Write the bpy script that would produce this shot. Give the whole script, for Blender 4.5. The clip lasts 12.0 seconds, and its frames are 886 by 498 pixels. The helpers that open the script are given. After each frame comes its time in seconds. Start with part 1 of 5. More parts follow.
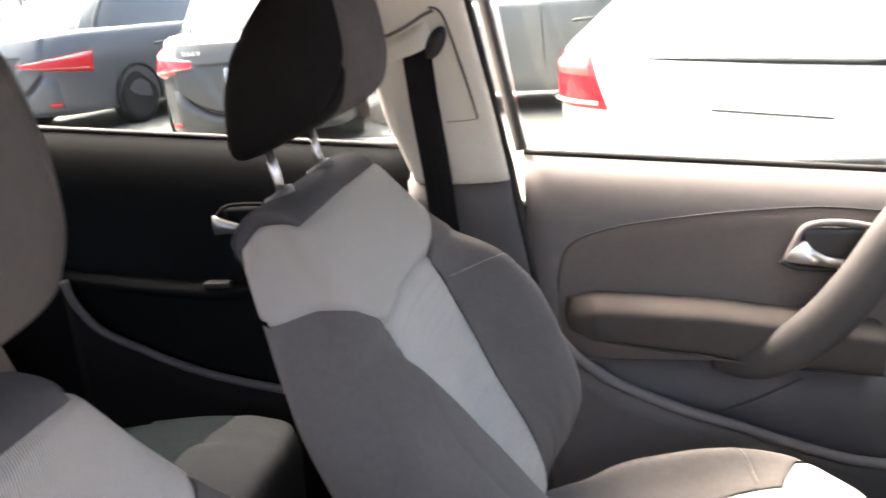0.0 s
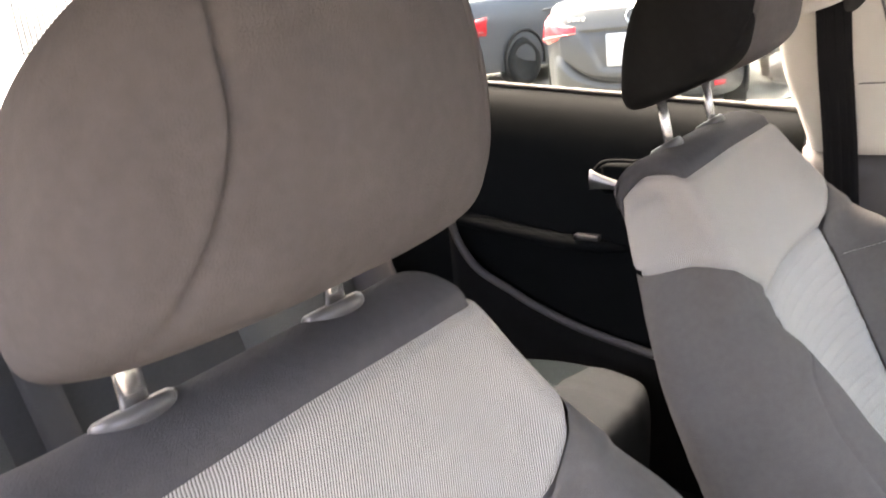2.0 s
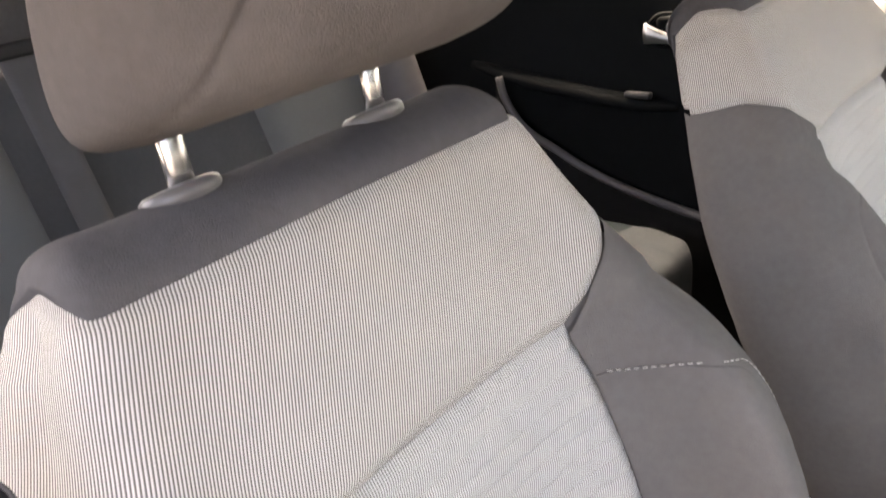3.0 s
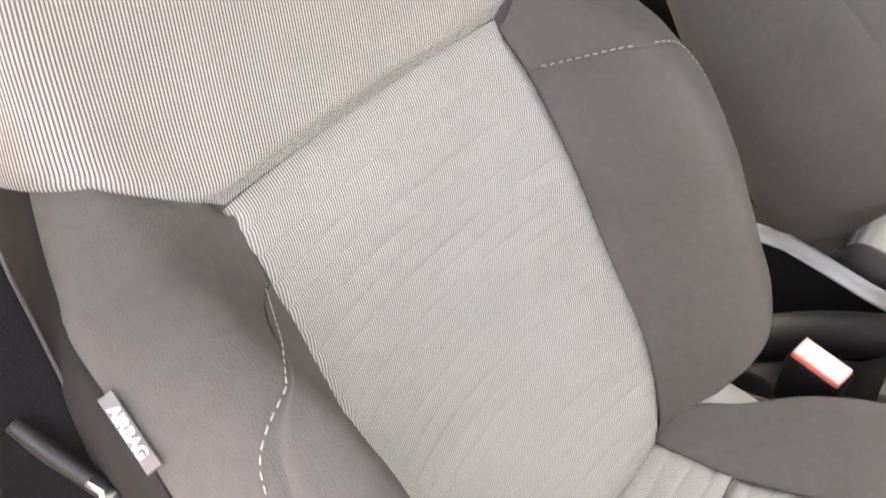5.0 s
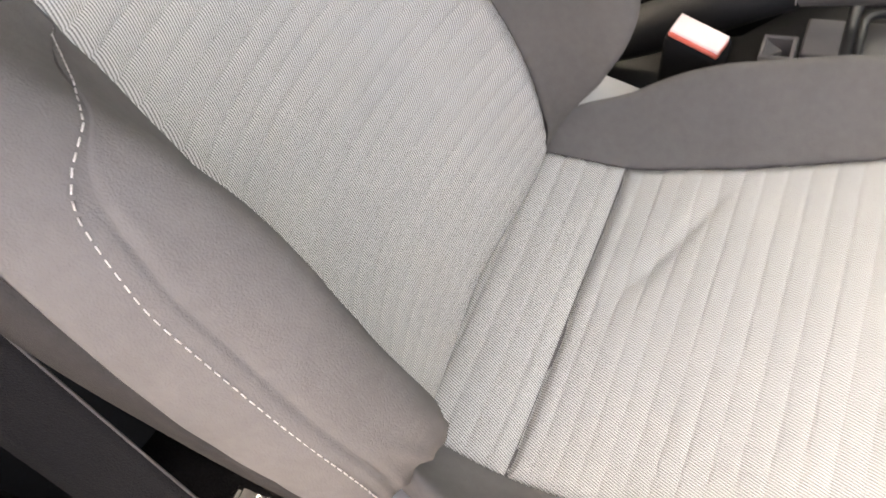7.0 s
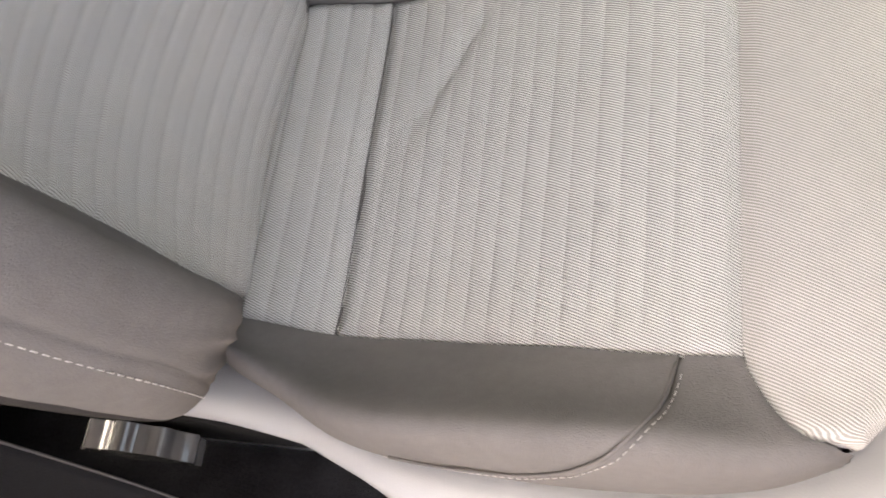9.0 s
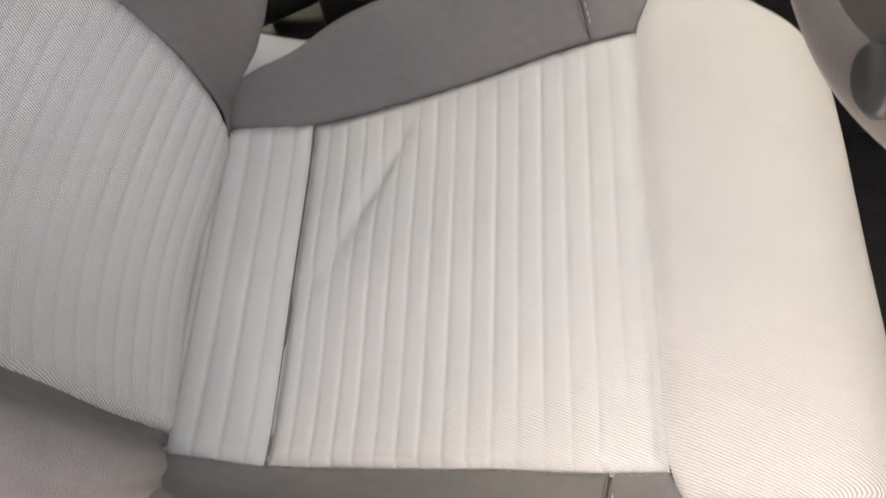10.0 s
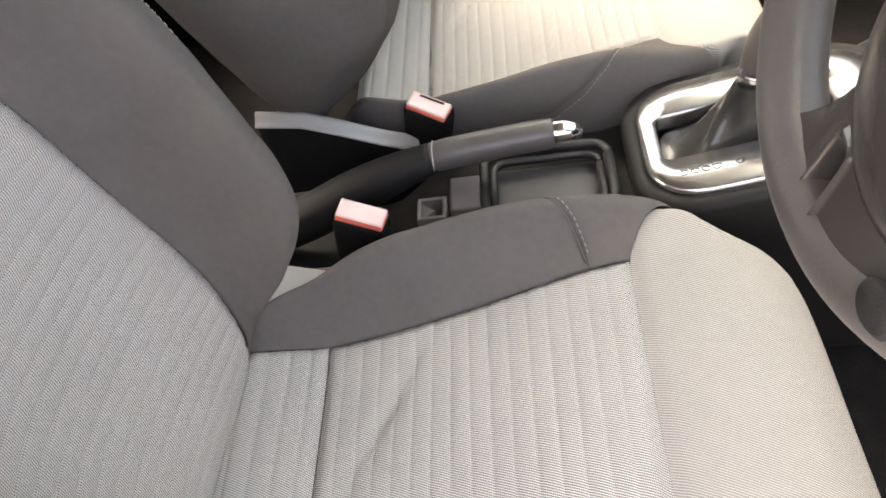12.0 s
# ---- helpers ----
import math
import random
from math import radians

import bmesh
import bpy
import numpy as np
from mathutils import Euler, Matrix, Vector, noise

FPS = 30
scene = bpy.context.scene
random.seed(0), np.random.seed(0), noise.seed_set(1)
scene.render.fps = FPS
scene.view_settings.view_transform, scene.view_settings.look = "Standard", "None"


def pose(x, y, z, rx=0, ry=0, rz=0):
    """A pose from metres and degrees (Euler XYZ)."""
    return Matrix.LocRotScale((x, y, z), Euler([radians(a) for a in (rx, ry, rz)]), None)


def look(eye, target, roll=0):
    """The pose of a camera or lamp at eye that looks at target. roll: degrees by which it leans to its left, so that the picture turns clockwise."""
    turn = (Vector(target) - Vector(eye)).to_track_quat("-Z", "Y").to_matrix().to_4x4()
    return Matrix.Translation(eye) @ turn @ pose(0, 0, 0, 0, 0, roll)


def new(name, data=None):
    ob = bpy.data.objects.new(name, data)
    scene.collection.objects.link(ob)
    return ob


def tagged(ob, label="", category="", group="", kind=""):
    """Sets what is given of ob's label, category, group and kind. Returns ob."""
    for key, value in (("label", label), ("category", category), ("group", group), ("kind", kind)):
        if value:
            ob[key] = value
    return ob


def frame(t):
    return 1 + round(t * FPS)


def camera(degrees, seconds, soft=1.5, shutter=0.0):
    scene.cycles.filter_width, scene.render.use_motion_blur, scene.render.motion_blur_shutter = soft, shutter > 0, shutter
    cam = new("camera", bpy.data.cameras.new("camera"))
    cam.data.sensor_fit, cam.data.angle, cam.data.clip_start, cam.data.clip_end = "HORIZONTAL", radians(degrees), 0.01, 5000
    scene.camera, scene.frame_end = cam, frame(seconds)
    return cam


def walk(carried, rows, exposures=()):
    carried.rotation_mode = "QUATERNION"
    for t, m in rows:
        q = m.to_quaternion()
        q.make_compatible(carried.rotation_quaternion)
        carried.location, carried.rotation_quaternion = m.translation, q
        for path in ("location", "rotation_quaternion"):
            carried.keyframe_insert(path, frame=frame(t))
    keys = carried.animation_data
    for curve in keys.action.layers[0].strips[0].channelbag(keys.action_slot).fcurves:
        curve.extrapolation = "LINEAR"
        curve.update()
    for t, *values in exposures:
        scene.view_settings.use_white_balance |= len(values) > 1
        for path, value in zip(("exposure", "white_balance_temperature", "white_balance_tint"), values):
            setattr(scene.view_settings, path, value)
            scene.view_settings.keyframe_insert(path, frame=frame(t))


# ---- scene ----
# Inside of a parked small car seen from the open driver's door (right-hand drive).
# x runs to the car's front, y to its left side, z up from the street.
cam = camera(58.0, 12.0, soft=1.6, shutter=0.4)
PATH = [
    (0, (0.1654, -0.2394, 1.2634), (-0.1978, 1.6317, 0.6573), -4.23),
    (0.5, (0.1193, -0.2526, 1.2756), (-0.4221, 1.5896, 0.7161), -4.61),
    (1, (0.1184, -0.2477, 1.2653), (-0.7025, 1.4969, 0.7338), -5.52),
    (1.5, (0.1395, -0.2579, 1.2571), (-0.9073, 1.3581, 0.7161), -5.68),
    (2, (0.1466, -0.2584, 1.2444), (-1.0124, 1.2558, 0.6413), -5.67),
    (2.5, (0.1564, -0.2658, 1.2228), (-1.0579, 1.1457, 0.4926), -6.01),
    (3, (0.1621, -0.2746, 1.2023), (-1.0468, 1.0642, 0.3385), -6.21),
    (3.5, (0.1691, -0.2803, 1.1823), (-0.9904, 1.0085, 0.1851), -6.07),
    (3.7, (0.1717, -0.2837, 1.1764), (-0.9635, 0.9871, 0.1294), -5.88),
    (5.3, (0.2334, -0.3045, 1.0964), (-0.8827, 0.8365, -0.1089), -13.26),
    (5.5, (0.2376, -0.3025, 1.0890), (-0.8563, 0.8144, -0.1583), -13.75),
    (6, (0.2465, -0.2964, 1.0774), (-0.7704, 0.7530, -0.2881), -15.83),
    (6.5, (0.2477, -0.2959, 1.0648), (-0.6755, 0.6750, -0.4202), -19.06),
    (7, (0.2473, -0.2954, 1.0537), (-0.5921, 0.6130, -0.5180), -22.97),
    (8.8, (0.3031, -0.2818, 1.0278), (-0.2800, 0.4126, -0.7548), -34.21),
    (9, (0.3132, -0.2825, 1.0243), (-0.2362, 0.4165, -0.7672), -33.72),
    (9.5, (0.3255, -0.2714, 1.0301), (-0.1194, 0.4733, -0.7720), -29.44),
    (10, (0.3168, -0.2590, 1.0413), (-0.0580, 0.6405, -0.7052), -22.52),
    (10.5, (0.2947, -0.2693, 1.0620), (-0.0222, 0.8338, -0.5760), -16.15),
    (11, (0.2860, -0.2751, 1.0716), (-0.0392, 0.9845, -0.4475), -14.14),
    (11.5, (0.2970, -0.2768, 1.0709), (-0.0449, 1.0455, -0.3901), -14.68),
    (12, (0.2809, -0.2811, 1.0832), (0.0391, 1.0645, -0.3766), -13.25),
]
walk(cam, [(t, look(eye, target, roll)) for t, eye, target, roll in PATH],
     [(t, stops, kelvin, 11.5 if t < 5 else 10) for t, stops, kelvin in ((0, 4.76, 7000), (1.5, 5.43, 7400), (3.5, 5.30, 8200), (5.5, 5.38, 8400), (7, 5.27, 8200), (9, 4.65, 7900), (10.5, 4.94, 8100), (12, 4.87, 7900))])

# ---------------------------------------------------------------- light
world = bpy.data.worlds.new("sky")
scene.world = world
world.use_nodes = True
wn = world.node_tree.nodes
sky = wn.new("ShaderNodeTexSky")
sky.sky_type, sky.sun_disc = "NISHITA", False
sky.sun_elevation, sky.sun_rotation = radians(58), radians(-52)
sky.dust_density, sky.air_density, sky.ozone_density = 9.0, 0.35, 0.3
wn["Background"].inputs["Strength"].default_value = 0.15
world.node_tree.links.new(sky.outputs["Color"], wn["Background"].inputs["Color"])
sun = new("sun", bpy.data.lights.new("sun", "SUN"))
sun.data.energy, sun.data.angle, sun.data.color = 0.06, radians(40), (1.0, 0.98, 0.95)
sun.matrix_world = look((0, 0, 20), (5.9, -4.6, 8.0))


# ---------------------------------------------------------------- materials
def mat(name, col, rough=0.8, metal=0.0, var=0.12, scale=30.0, bump=0.0, bscale=400.0, spec=0.5, coat=0.0):
    """A surface with mottling at two scales and a fine relief."""
    m = bpy.data.materials.new(name)
    m.use_nodes = True
    n, l = m.node_tree.nodes, m.node_tree.links
    b = n["Principled BSDF"]
    tc = n.new("ShaderNodeTexCoord")
    big, fine = n.new("ShaderNodeTexNoise"), n.new("ShaderNodeTexNoise")
    big.inputs["Scale"].default_value, fine.inputs["Scale"].default_value = scale * 0.12, scale
    fine.inputs["Detail"].default_value = 6.0
    mix = n.new("ShaderNodeMath"); mix.operation = "ADD"
    ramp = n.new("ShaderNodeMapRange")
    ramp.inputs["From Min"].default_value, ramp.inputs["From Max"].default_value = 0.6, 1.4
    ramp.inputs["To Min"].default_value, ramp.inputs["To Max"].default_value = 1 - var, 1 + var
    mul = n.new("ShaderNodeVectorMath"); mul.operation = "SCALE"
    mul.inputs[0].default_value = col
    for tex in (big, fine):
        l.new(tc.outputs["Object"], tex.inputs["Vector"])
    l.new(big.outputs["Fac"], mix.inputs[0]); l.new(fine.outputs["Fac"], mix.inputs[1])
    l.new(mix.outputs[0], ramp.inputs["Value"]); l.new(ramp.outputs["Result"], mul.inputs["Scale"])
    l.new(mul.outputs["Vector"], b.inputs["Base Color"])
    b.inputs["Roughness"].default_value, b.inputs["Metallic"].default_value = rough, metal
    b.inputs["Specular IOR Level"].default_value = spec
    b.inputs["Coat Weight"].default_value = coat
    if bump:
        g, bp = n.new("ShaderNodeTexNoise"), n.new("ShaderNodeBump")
        g.inputs["Scale"].default_value, g.inputs["Detail"].default_value = bscale, 3.0
        bp.inputs["Strength"].default_value, bp.inputs["Distance"].default_value = bump, 0.002
        l.new(tc.outputs["Object"], g.inputs["Vector"]); l.new(g.outputs["Fac"], bp.inputs["Height"])
        l.new(bp.outputs["Normal"], b.inputs["Normal"])
    return m


def weave(name, light, dark, pitch, shear, thread=0.15, rough=0.95, bump=0.6):
    """Slanting ribbed cloth on UVs in metres: light ribs over dark gaps, broken by a finer cross thread."""
    m = mat(name, light, rough, var=0.06, scale=90, spec=0.1)
    n, l = m.node_tree.nodes, m.node_tree.links
    b = n["Principled BSDF"]
    uv, sep = n.new("ShaderNodeUVMap"), n.new("ShaderNodeSeparateXYZ")
    l.new(uv.outputs["UV"], sep.inputs["Vector"])
    slant = n.new("ShaderNodeMath"); slant.operation = "MULTIPLY_ADD"
    slant.inputs[1].default_value = shear
    l.new(sep.outputs["Y"], slant.inputs[0]); l.new(sep.outputs["X"], slant.inputs[2])

    def ribs(out, size, sharp):
        k, s = n.new("ShaderNodeMath"), n.new("ShaderNodeMath")
        k.operation, s.operation = "MULTIPLY", "SINE"
        k.inputs[1].default_value = 2 * math.pi / size
        l.new(out, k.inputs[0]); l.new(k.outputs[0], s.inputs[0])
        r = n.new("ShaderNodeMapRange")
        r.inputs["From Min"].default_value, r.inputs["From Max"].default_value = -sharp - 0.1, sharp - 0.1
        l.new(s.outputs[0], r.inputs["Value"])
        return r.outputs["Result"]

    a, c = ribs(slant.outputs[0], pitch, 0.6), ribs(sep.outputs["Y"], pitch * 0.7, 0.9)
    mixf = n.new("ShaderNodeMix"); mixf.data_type = "FLOAT"
    mixf.inputs["Factor"].default_value = thread
    l.new(a, mixf.inputs["A"]); l.new(c, mixf.inputs["B"])
    col = n.new("ShaderNodeMix"); col.data_type = "RGBA"
    col.inputs["A"].default_value = (*dark, 1)
    old = b.inputs["Base Color"].links[0].from_socket
    l.new(mixf.outputs["Result"], col.inputs["Factor"]); l.new(old, col.inputs["B"])
    l.new(col.outputs["Result"], b.inputs["Base Color"])
    bp = n.new("ShaderNodeBump")
    bp.inputs["Strength"].default_value, bp.inputs["Distance"].default_value = bump, pitch * 0.25
    l.new(mixf.outputs["Result"], bp.inputs["Height"]); l.new(bp.outputs["Normal"], b.inputs["Normal"])
    return m


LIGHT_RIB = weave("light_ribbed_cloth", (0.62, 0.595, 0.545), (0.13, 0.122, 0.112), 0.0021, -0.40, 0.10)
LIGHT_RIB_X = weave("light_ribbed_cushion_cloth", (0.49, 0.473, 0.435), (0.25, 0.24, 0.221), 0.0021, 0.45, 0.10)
INSERT = weave("pale_insert_cloth", (0.65, 0.64, 0.60), (0.15, 0.145, 0.134), 0.0020, -0.40, 0.25)
INSERT_X = weave("pale_cushion_insert_cloth", (0.605, 0.60, 0.56), (0.165, 0.160, 0.149), 0.0020, 0.45, 0.15)
DARK = mat("dark_grey_cloth", (0.127, 0.119, 0.113), 0.95, var=0.10, scale=140, bump=0.35, bscale=900, spec=0.1)
DARK_TOP = mat("charcoal_cloth", (0.085, 0.083, 0.085), 0.95, var=0.12, scale=140, bump=0.35, bscale=900, spec=0.1)
THREAD_DULL = mat("dull_thread", (0.36, 0.34, 0.32), 0.8)
THREAD = mat("pale_thread", (0.50, 0.47, 0.44), 0.8)
BLACK = mat("black_plastic", (0.018, 0.018, 0.019), 0.45, bump=0.2, bscale=700)
BLACK_MATT = mat("matt_black_plastic", (0.0095, 0.0093, 0.0096), 0.85, bump=0.25, bscale=600, spec=0.12)
CARPET = mat("black_carpet", (0.012, 0.012, 0.013), 1.0, var=0.4, scale=300, bump=0.8, bscale=500, spec=0.0)
# rear door lining; its near-black colour includes the shade back there
REAR_TRIM = mat("shaded_black_lining", (0.0072, 0.0080, 0.0084), 0.95, bump=0.2, bscale=600, spec=0.03)
PAN = mat("black_painted_pan", (0.008, 0.008, 0.008), 0.95, spec=0.02)
TRIM = mat("grey_trim_plastic", (0.13, 0.122, 0.12), 0.6, bump=0.3, bscale=800, spec=0.3)
TRIM_DARK = mat("dark_trim_plastic", (0.075, 0.072, 0.073), 0.55, bump=0.3, bscale=800)
DOOR_PAD = mat("taupe_door_cloth", (0.135, 0.118, 0.108), 0.9, var=0.08, scale=120, bump=0.3, bscale=900, spec=0.15)
ARM_PAD = mat("taupe_armrest_cloth", (0.066, 0.060, 0.056), 0.95, var=0.08, scale=120, bump=0.3, bscale=900, spec=0.0)
PULL = mat("dark_grey_handle_plastic", (0.050, 0.048, 0.047), 0.6, bump=0.3, bscale=800, spec=0.2)
BEIGE = mat("beige_pillar_plastic", (0.575, 0.555, 0.50), 0.6, var=0.05, bump=0.15, bscale=600)
HEADLINER = mat("grey_headliner_felt", (0.20, 0.19, 0.178), 0.95, var=0.06, bump=0.4, bscale=700)
# lighter copy of VALANCE: sky light on the inner ledges put into the colour
LIT_COVER = mat("lit_seat_plastic", (0.34, 0.345, 0.34), 0.28, var=0.06, bump=0.1, bscale=900)
VALANCE = mat("grey_seat_plastic", (0.26, 0.258, 0.255), 0.36, var=0.06, bump=0.12, bscale=900)
CHROME = mat("chrome", (0.86, 0.86, 0.87), 0.12, 1.0, var=0.03)
SATIN = mat("satin_metal", (0.72, 0.72, 0.72), 0.3, 1.0, var=0.05)
RUBBER = mat("black_rubber", (0.012, 0.012, 0.012), 0.7, bump=0.2)
LEATHER = mat("worn_black_leather", (0.095, 0.088, 0.083), 0.38, var=0.18, scale=50, bump=0.12, bscale=500)
RED = mat("red_button_plastic", (0.74, 0.15, 0.10), 0.35)
BELT_GREY = mat("grey_belt_webbing", (0.075, 0.073, 0.072), 0.8, bump=0.5, bscale=900)
POLISHED = mat("polished_metal", (0.74, 0.74, 0.73), 0.27, 1.0, var=0.04)
DULL_METAL = mat("dull_metal", (0.40, 0.40, 0.40), 0.35, 1.0, var=0.05)
BRUSHED = mat("soft_polished_metal", (0.50, 0.50, 0.495), 0.24, 1.0, var=0.06)
BELT = mat("black_belt_webbing", (0.010, 0.010, 0.011), 0.9, bump=0.5, bscale=900, spec=0.15)
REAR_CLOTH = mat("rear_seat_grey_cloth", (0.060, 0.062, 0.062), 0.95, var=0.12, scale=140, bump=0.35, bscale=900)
TAG = mat("grey_tag", (0.20, 0.18, 0.18), 0.8)
WHITE = mat("white_print", (0.85, 0.84, 0.84), 0.7)


def clear_glass(name, tint):
    m = bpy.data.materials.new(name)
    m.use_nodes = True
    n, l = m.node_tree.nodes, m.node_tree.links
    t, g, x, f = n.new("ShaderNodeBsdfTransparent"), n.new("ShaderNodeBsdfGlossy"), n.new("ShaderNodeMixShader"), n.new("ShaderNodeFresnel")
    t.inputs["Color"].default_value = tint
    g.inputs["Roughness"].default_value = 0.02
    f.inputs["IOR"].default_value = 1.25
    l.new(f.outputs["Fac"], x.inputs["Fac"]); l.new(t.outputs[0], x.inputs[1]); l.new(g.outputs[0], x.inputs[2])
    l.new(x.outputs[0], n["Material Output"].inputs["Surface"])
    return m


GLASS = clear_glass("window_glass", (0.93, 0.95, 0.94, 1))
SCREEN_GLASS = clear_glass("tinted_windscreen_glass", (0.70, 0.745, 0.73, 1))
SIDE_GLASS = clear_glass("tinted_side_glass", (0.555, 0.60, 0.605, 1))


# ---------------------------------------------------------------- mesh helpers
def finish(name, bm, material, parent=None, label="", smooth=True):
    me = bpy.data.meshes.new(name)
    bm.normal_update()
    bm.to_mesh(me)
    bm.free()
    for m in material if isinstance(material, (list, tuple)) else [material]:
        me.materials.append(m)
    if smooth:
        me.polygons.foreach_set("use_smooth", [True] * len(me.polygons))
    ob = new(name, me)
    if parent:
        ob.parent = parent
    if label:
        ob["label"] = label
    return ob


def part(name, bm, material, parent, label="", smooth=True):
    return finish(name, bm, material, parent, label, smooth)


def thing(name, label, category, group="", kind="", at=None):
    ob = new(name)
    ob.empty_display_size = 0.05
    if at:
        ob.location = at
    return tagged(ob, label, category, group, kind)


def cat(points, x):
    """Smooth interpolation through (x, value...) rows."""
    if x <= points[0][0]:
        return points[0][1:]
    if x >= points[-1][0]:
        return points[-1][1:]
    i = max(k for k in range(len(points) - 1) if points[k][0] <= x)
    p1, p2 = points[i], points[i + 1]
    p0, p3 = points[max(i - 1, 0)], points[min(i + 2, len(points) - 1)]
    h = p2[0] - p1[0]
    t = (x - p1[0]) / h
    out = []
    for k in range(1, len(p1)):
        m1 = (p2[k] - p0[k]) / max(p2[0] - p0[0], 1e-9) * h
        m2 = (p3[k] - p1[k]) / max(p3[0] - p1[0], 1e-9) * h
        out.append((2 * t**3 - 3 * t**2 + 1) * p1[k] + (t**3 - 2 * t**2 + t) * m1 + (-2 * t**3 + 3 * t**2) * p2[k] + (t**3 - t**2) * m2)
    return tuple(out)


def lin(points, x):
    """Straight interpolation through (x, value) pairs."""
    return float(np.interp(x, [p[0] for p in points], [p[1] for p in points]))


def grid(fn, nu, nv, closed=False, along=None, cap=False):
    """A sheet of nu x nv quads: fn(a, b) gives the place for a, b in 0..1. UVs run in metres; along(a, b) may give V."""
    bm = bmesh.new()
    rows = [[bm.verts.new(fn(i / nu, j / nv)) for i in range(nu if closed else nu + 1)] for j in range(nv + 1)]
    lay = bm.loops.layers.uv.new("UVMap")
    n = len(rows[0])
    us, vs = [], []
    for j, row in enumerate(rows):
        acc = [0.0]
        for i in range(1, n + (1 if closed else 0)):
            run = (row[i % n].co - row[i - 1].co).length
            if along:
                run = math.sqrt(max(0.0, run**2 - (along(i / nu, j / nv) - along((i - 1) / nu, j / nv)) ** 2))
            acc.append(acc[-1] + run)
        us.append([a - acc[-1] / 2 for a in acc])
    for i in range(n):
        acc = [0.0]
        for j in range(1, nv + 1):
            acc.append(acc[-1] + (rows[j][i].co - rows[j - 1][i].co).length)
        vs.append([along(i / nu, j / nv) for j in range(nv + 1)] if along else acc)
    for j in range(nv):
        for i in range(nu):
            k = (i + 1) % n
            f = bm.faces.new((rows[j][i], rows[j][k], rows[j + 1][k], rows[j + 1][i]))
            for loop, (a, b, c) in zip(f.loops, ((j, i, i), (j, i + 1, k), (j + 1, i + 1, k), (j + 1, i, i))):
                loop[lay].uv = (us[a][b], vs[c][a])
    if cap:
        bm.faces.new(rows[0][::-1])
        bm.faces.new(rows[-1])
    return bm


def box(x0, x1, y0, y1, z0, z1, bevel=0.004, seg=2):
    bm = bmesh.new()
    bmesh.ops.create_cube(bm, size=1)
    for v in bm.verts:
        v.co = Vector(((x0 + x1) / 2 + v.co.x * (x1 - x0), (y0 + y1) / 2 + v.co.y * (y1 - y0), (z0 + z1) / 2 + v.co.z * (z1 - z0)))
    if bevel:
        bmesh.ops.bevel(bm, geom=bm.edges[:], offset=min(bevel, 0.45 * min(abs(x1 - x0), abs(y1 - y0), abs(z1 - z0))), segments=seg, affect="EDGES", profile=0.6)
    return bm


def tube(points, radius, sides=12, flat=1.0, close=False, smooth=6):
    """A round bar through points; radius may be a number or one for each point."""
    pts = [Vector(p) for p in points]
    rad = list(radius) if isinstance(radius, (list, tuple)) else [radius] * len(pts)
    if smooth > 1 and len(pts) > 2:
        rows = [(i, *p, r) for i, (p, r) in enumerate(zip(pts, rad))]
        fine = [cat(rows, k / smooth) for k in range((len(pts) - 1) * smooth + 1)]
        pts, rad = [Vector(f[:3]) for f in fine], [f[3] for f in fine]
    bm = bmesh.new()
    rings = []
    side = None
    for i, p in enumerate(pts):
        d = (pts[min(i + 1, len(pts) - 1)] - pts[max(i - 1, 0)]).normalized()
        if side is None:
            side = d.orthogonal().normalized()
            if abs(d.y) < 0.9:
                side = (Vector((0, 1, 0)) - d * d.y).normalized()
        side = (side - d * side.dot(d)).normalized()
        up = d.cross(side)
        rings.append([bm.verts.new(p + rad[i] * (math.cos(a) * side + flat * math.sin(a) * up)) for a in (2 * math.pi * k / sides for k in range(sides))])
    for a, b in zip(rings, rings[1:]):
        for k in range(sides):
            bm.faces.new((a[k], a[(k + 1) % sides], b[(k + 1) % sides], b[k]))
    bm.faces.new(rings[0][::-1])
    bm.faces.new(rings[-1])
    return bm


def disc_stack(rows, sides=24):
    """A turned shape about z from (radius, z) rows."""
    bm = bmesh.new()
    rings = [[bm.verts.new((r * math.cos(2 * math.pi * k / sides), r * math.sin(2 * math.pi * k / sides), z)) for k in range(sides)] for r, z in rows]
    for a, b in zip(rings, rings[1:]):
        for k in range(sides):
            bm.faces.new((a[k], a[(k + 1) % sides], b[(k + 1) % sides], b[k]))
    bm.faces.new(rings[0][::-1])
    bm.faces.new(rings[-1])
    return bm


def moved(bm, m):
    bm.transform(m)
    return bm


def joined(*many):
    out = bmesh.new()
    for bm in many:
        me = bpy.data.meshes.new("tmp")
        bm.to_mesh(me)
        bm.free()
        out.from_mesh(me)
        bpy.data.meshes.remove(me)
    return out


def slab(outline, thick, normal):
    """A plate from an outline of points, given a thickness along normal."""
    bm = bmesh.new()
    n = Vector(normal)
    front = [bm.verts.new(Vector(p)) for p in outline]
    back = [bm.verts.new(Vector(p) - n * thick) for p in outline]
    bm.faces.new(front)
    bm.faces.new(back[::-1])
    for i in range(len(front)):
        j = (i + 1) % len(front)
        bm.faces.new((front[j], front[i], back[i], back[j]))
    bmesh.ops.recalc_face_normals(bm, faces=bm.faces[:])
    return bm


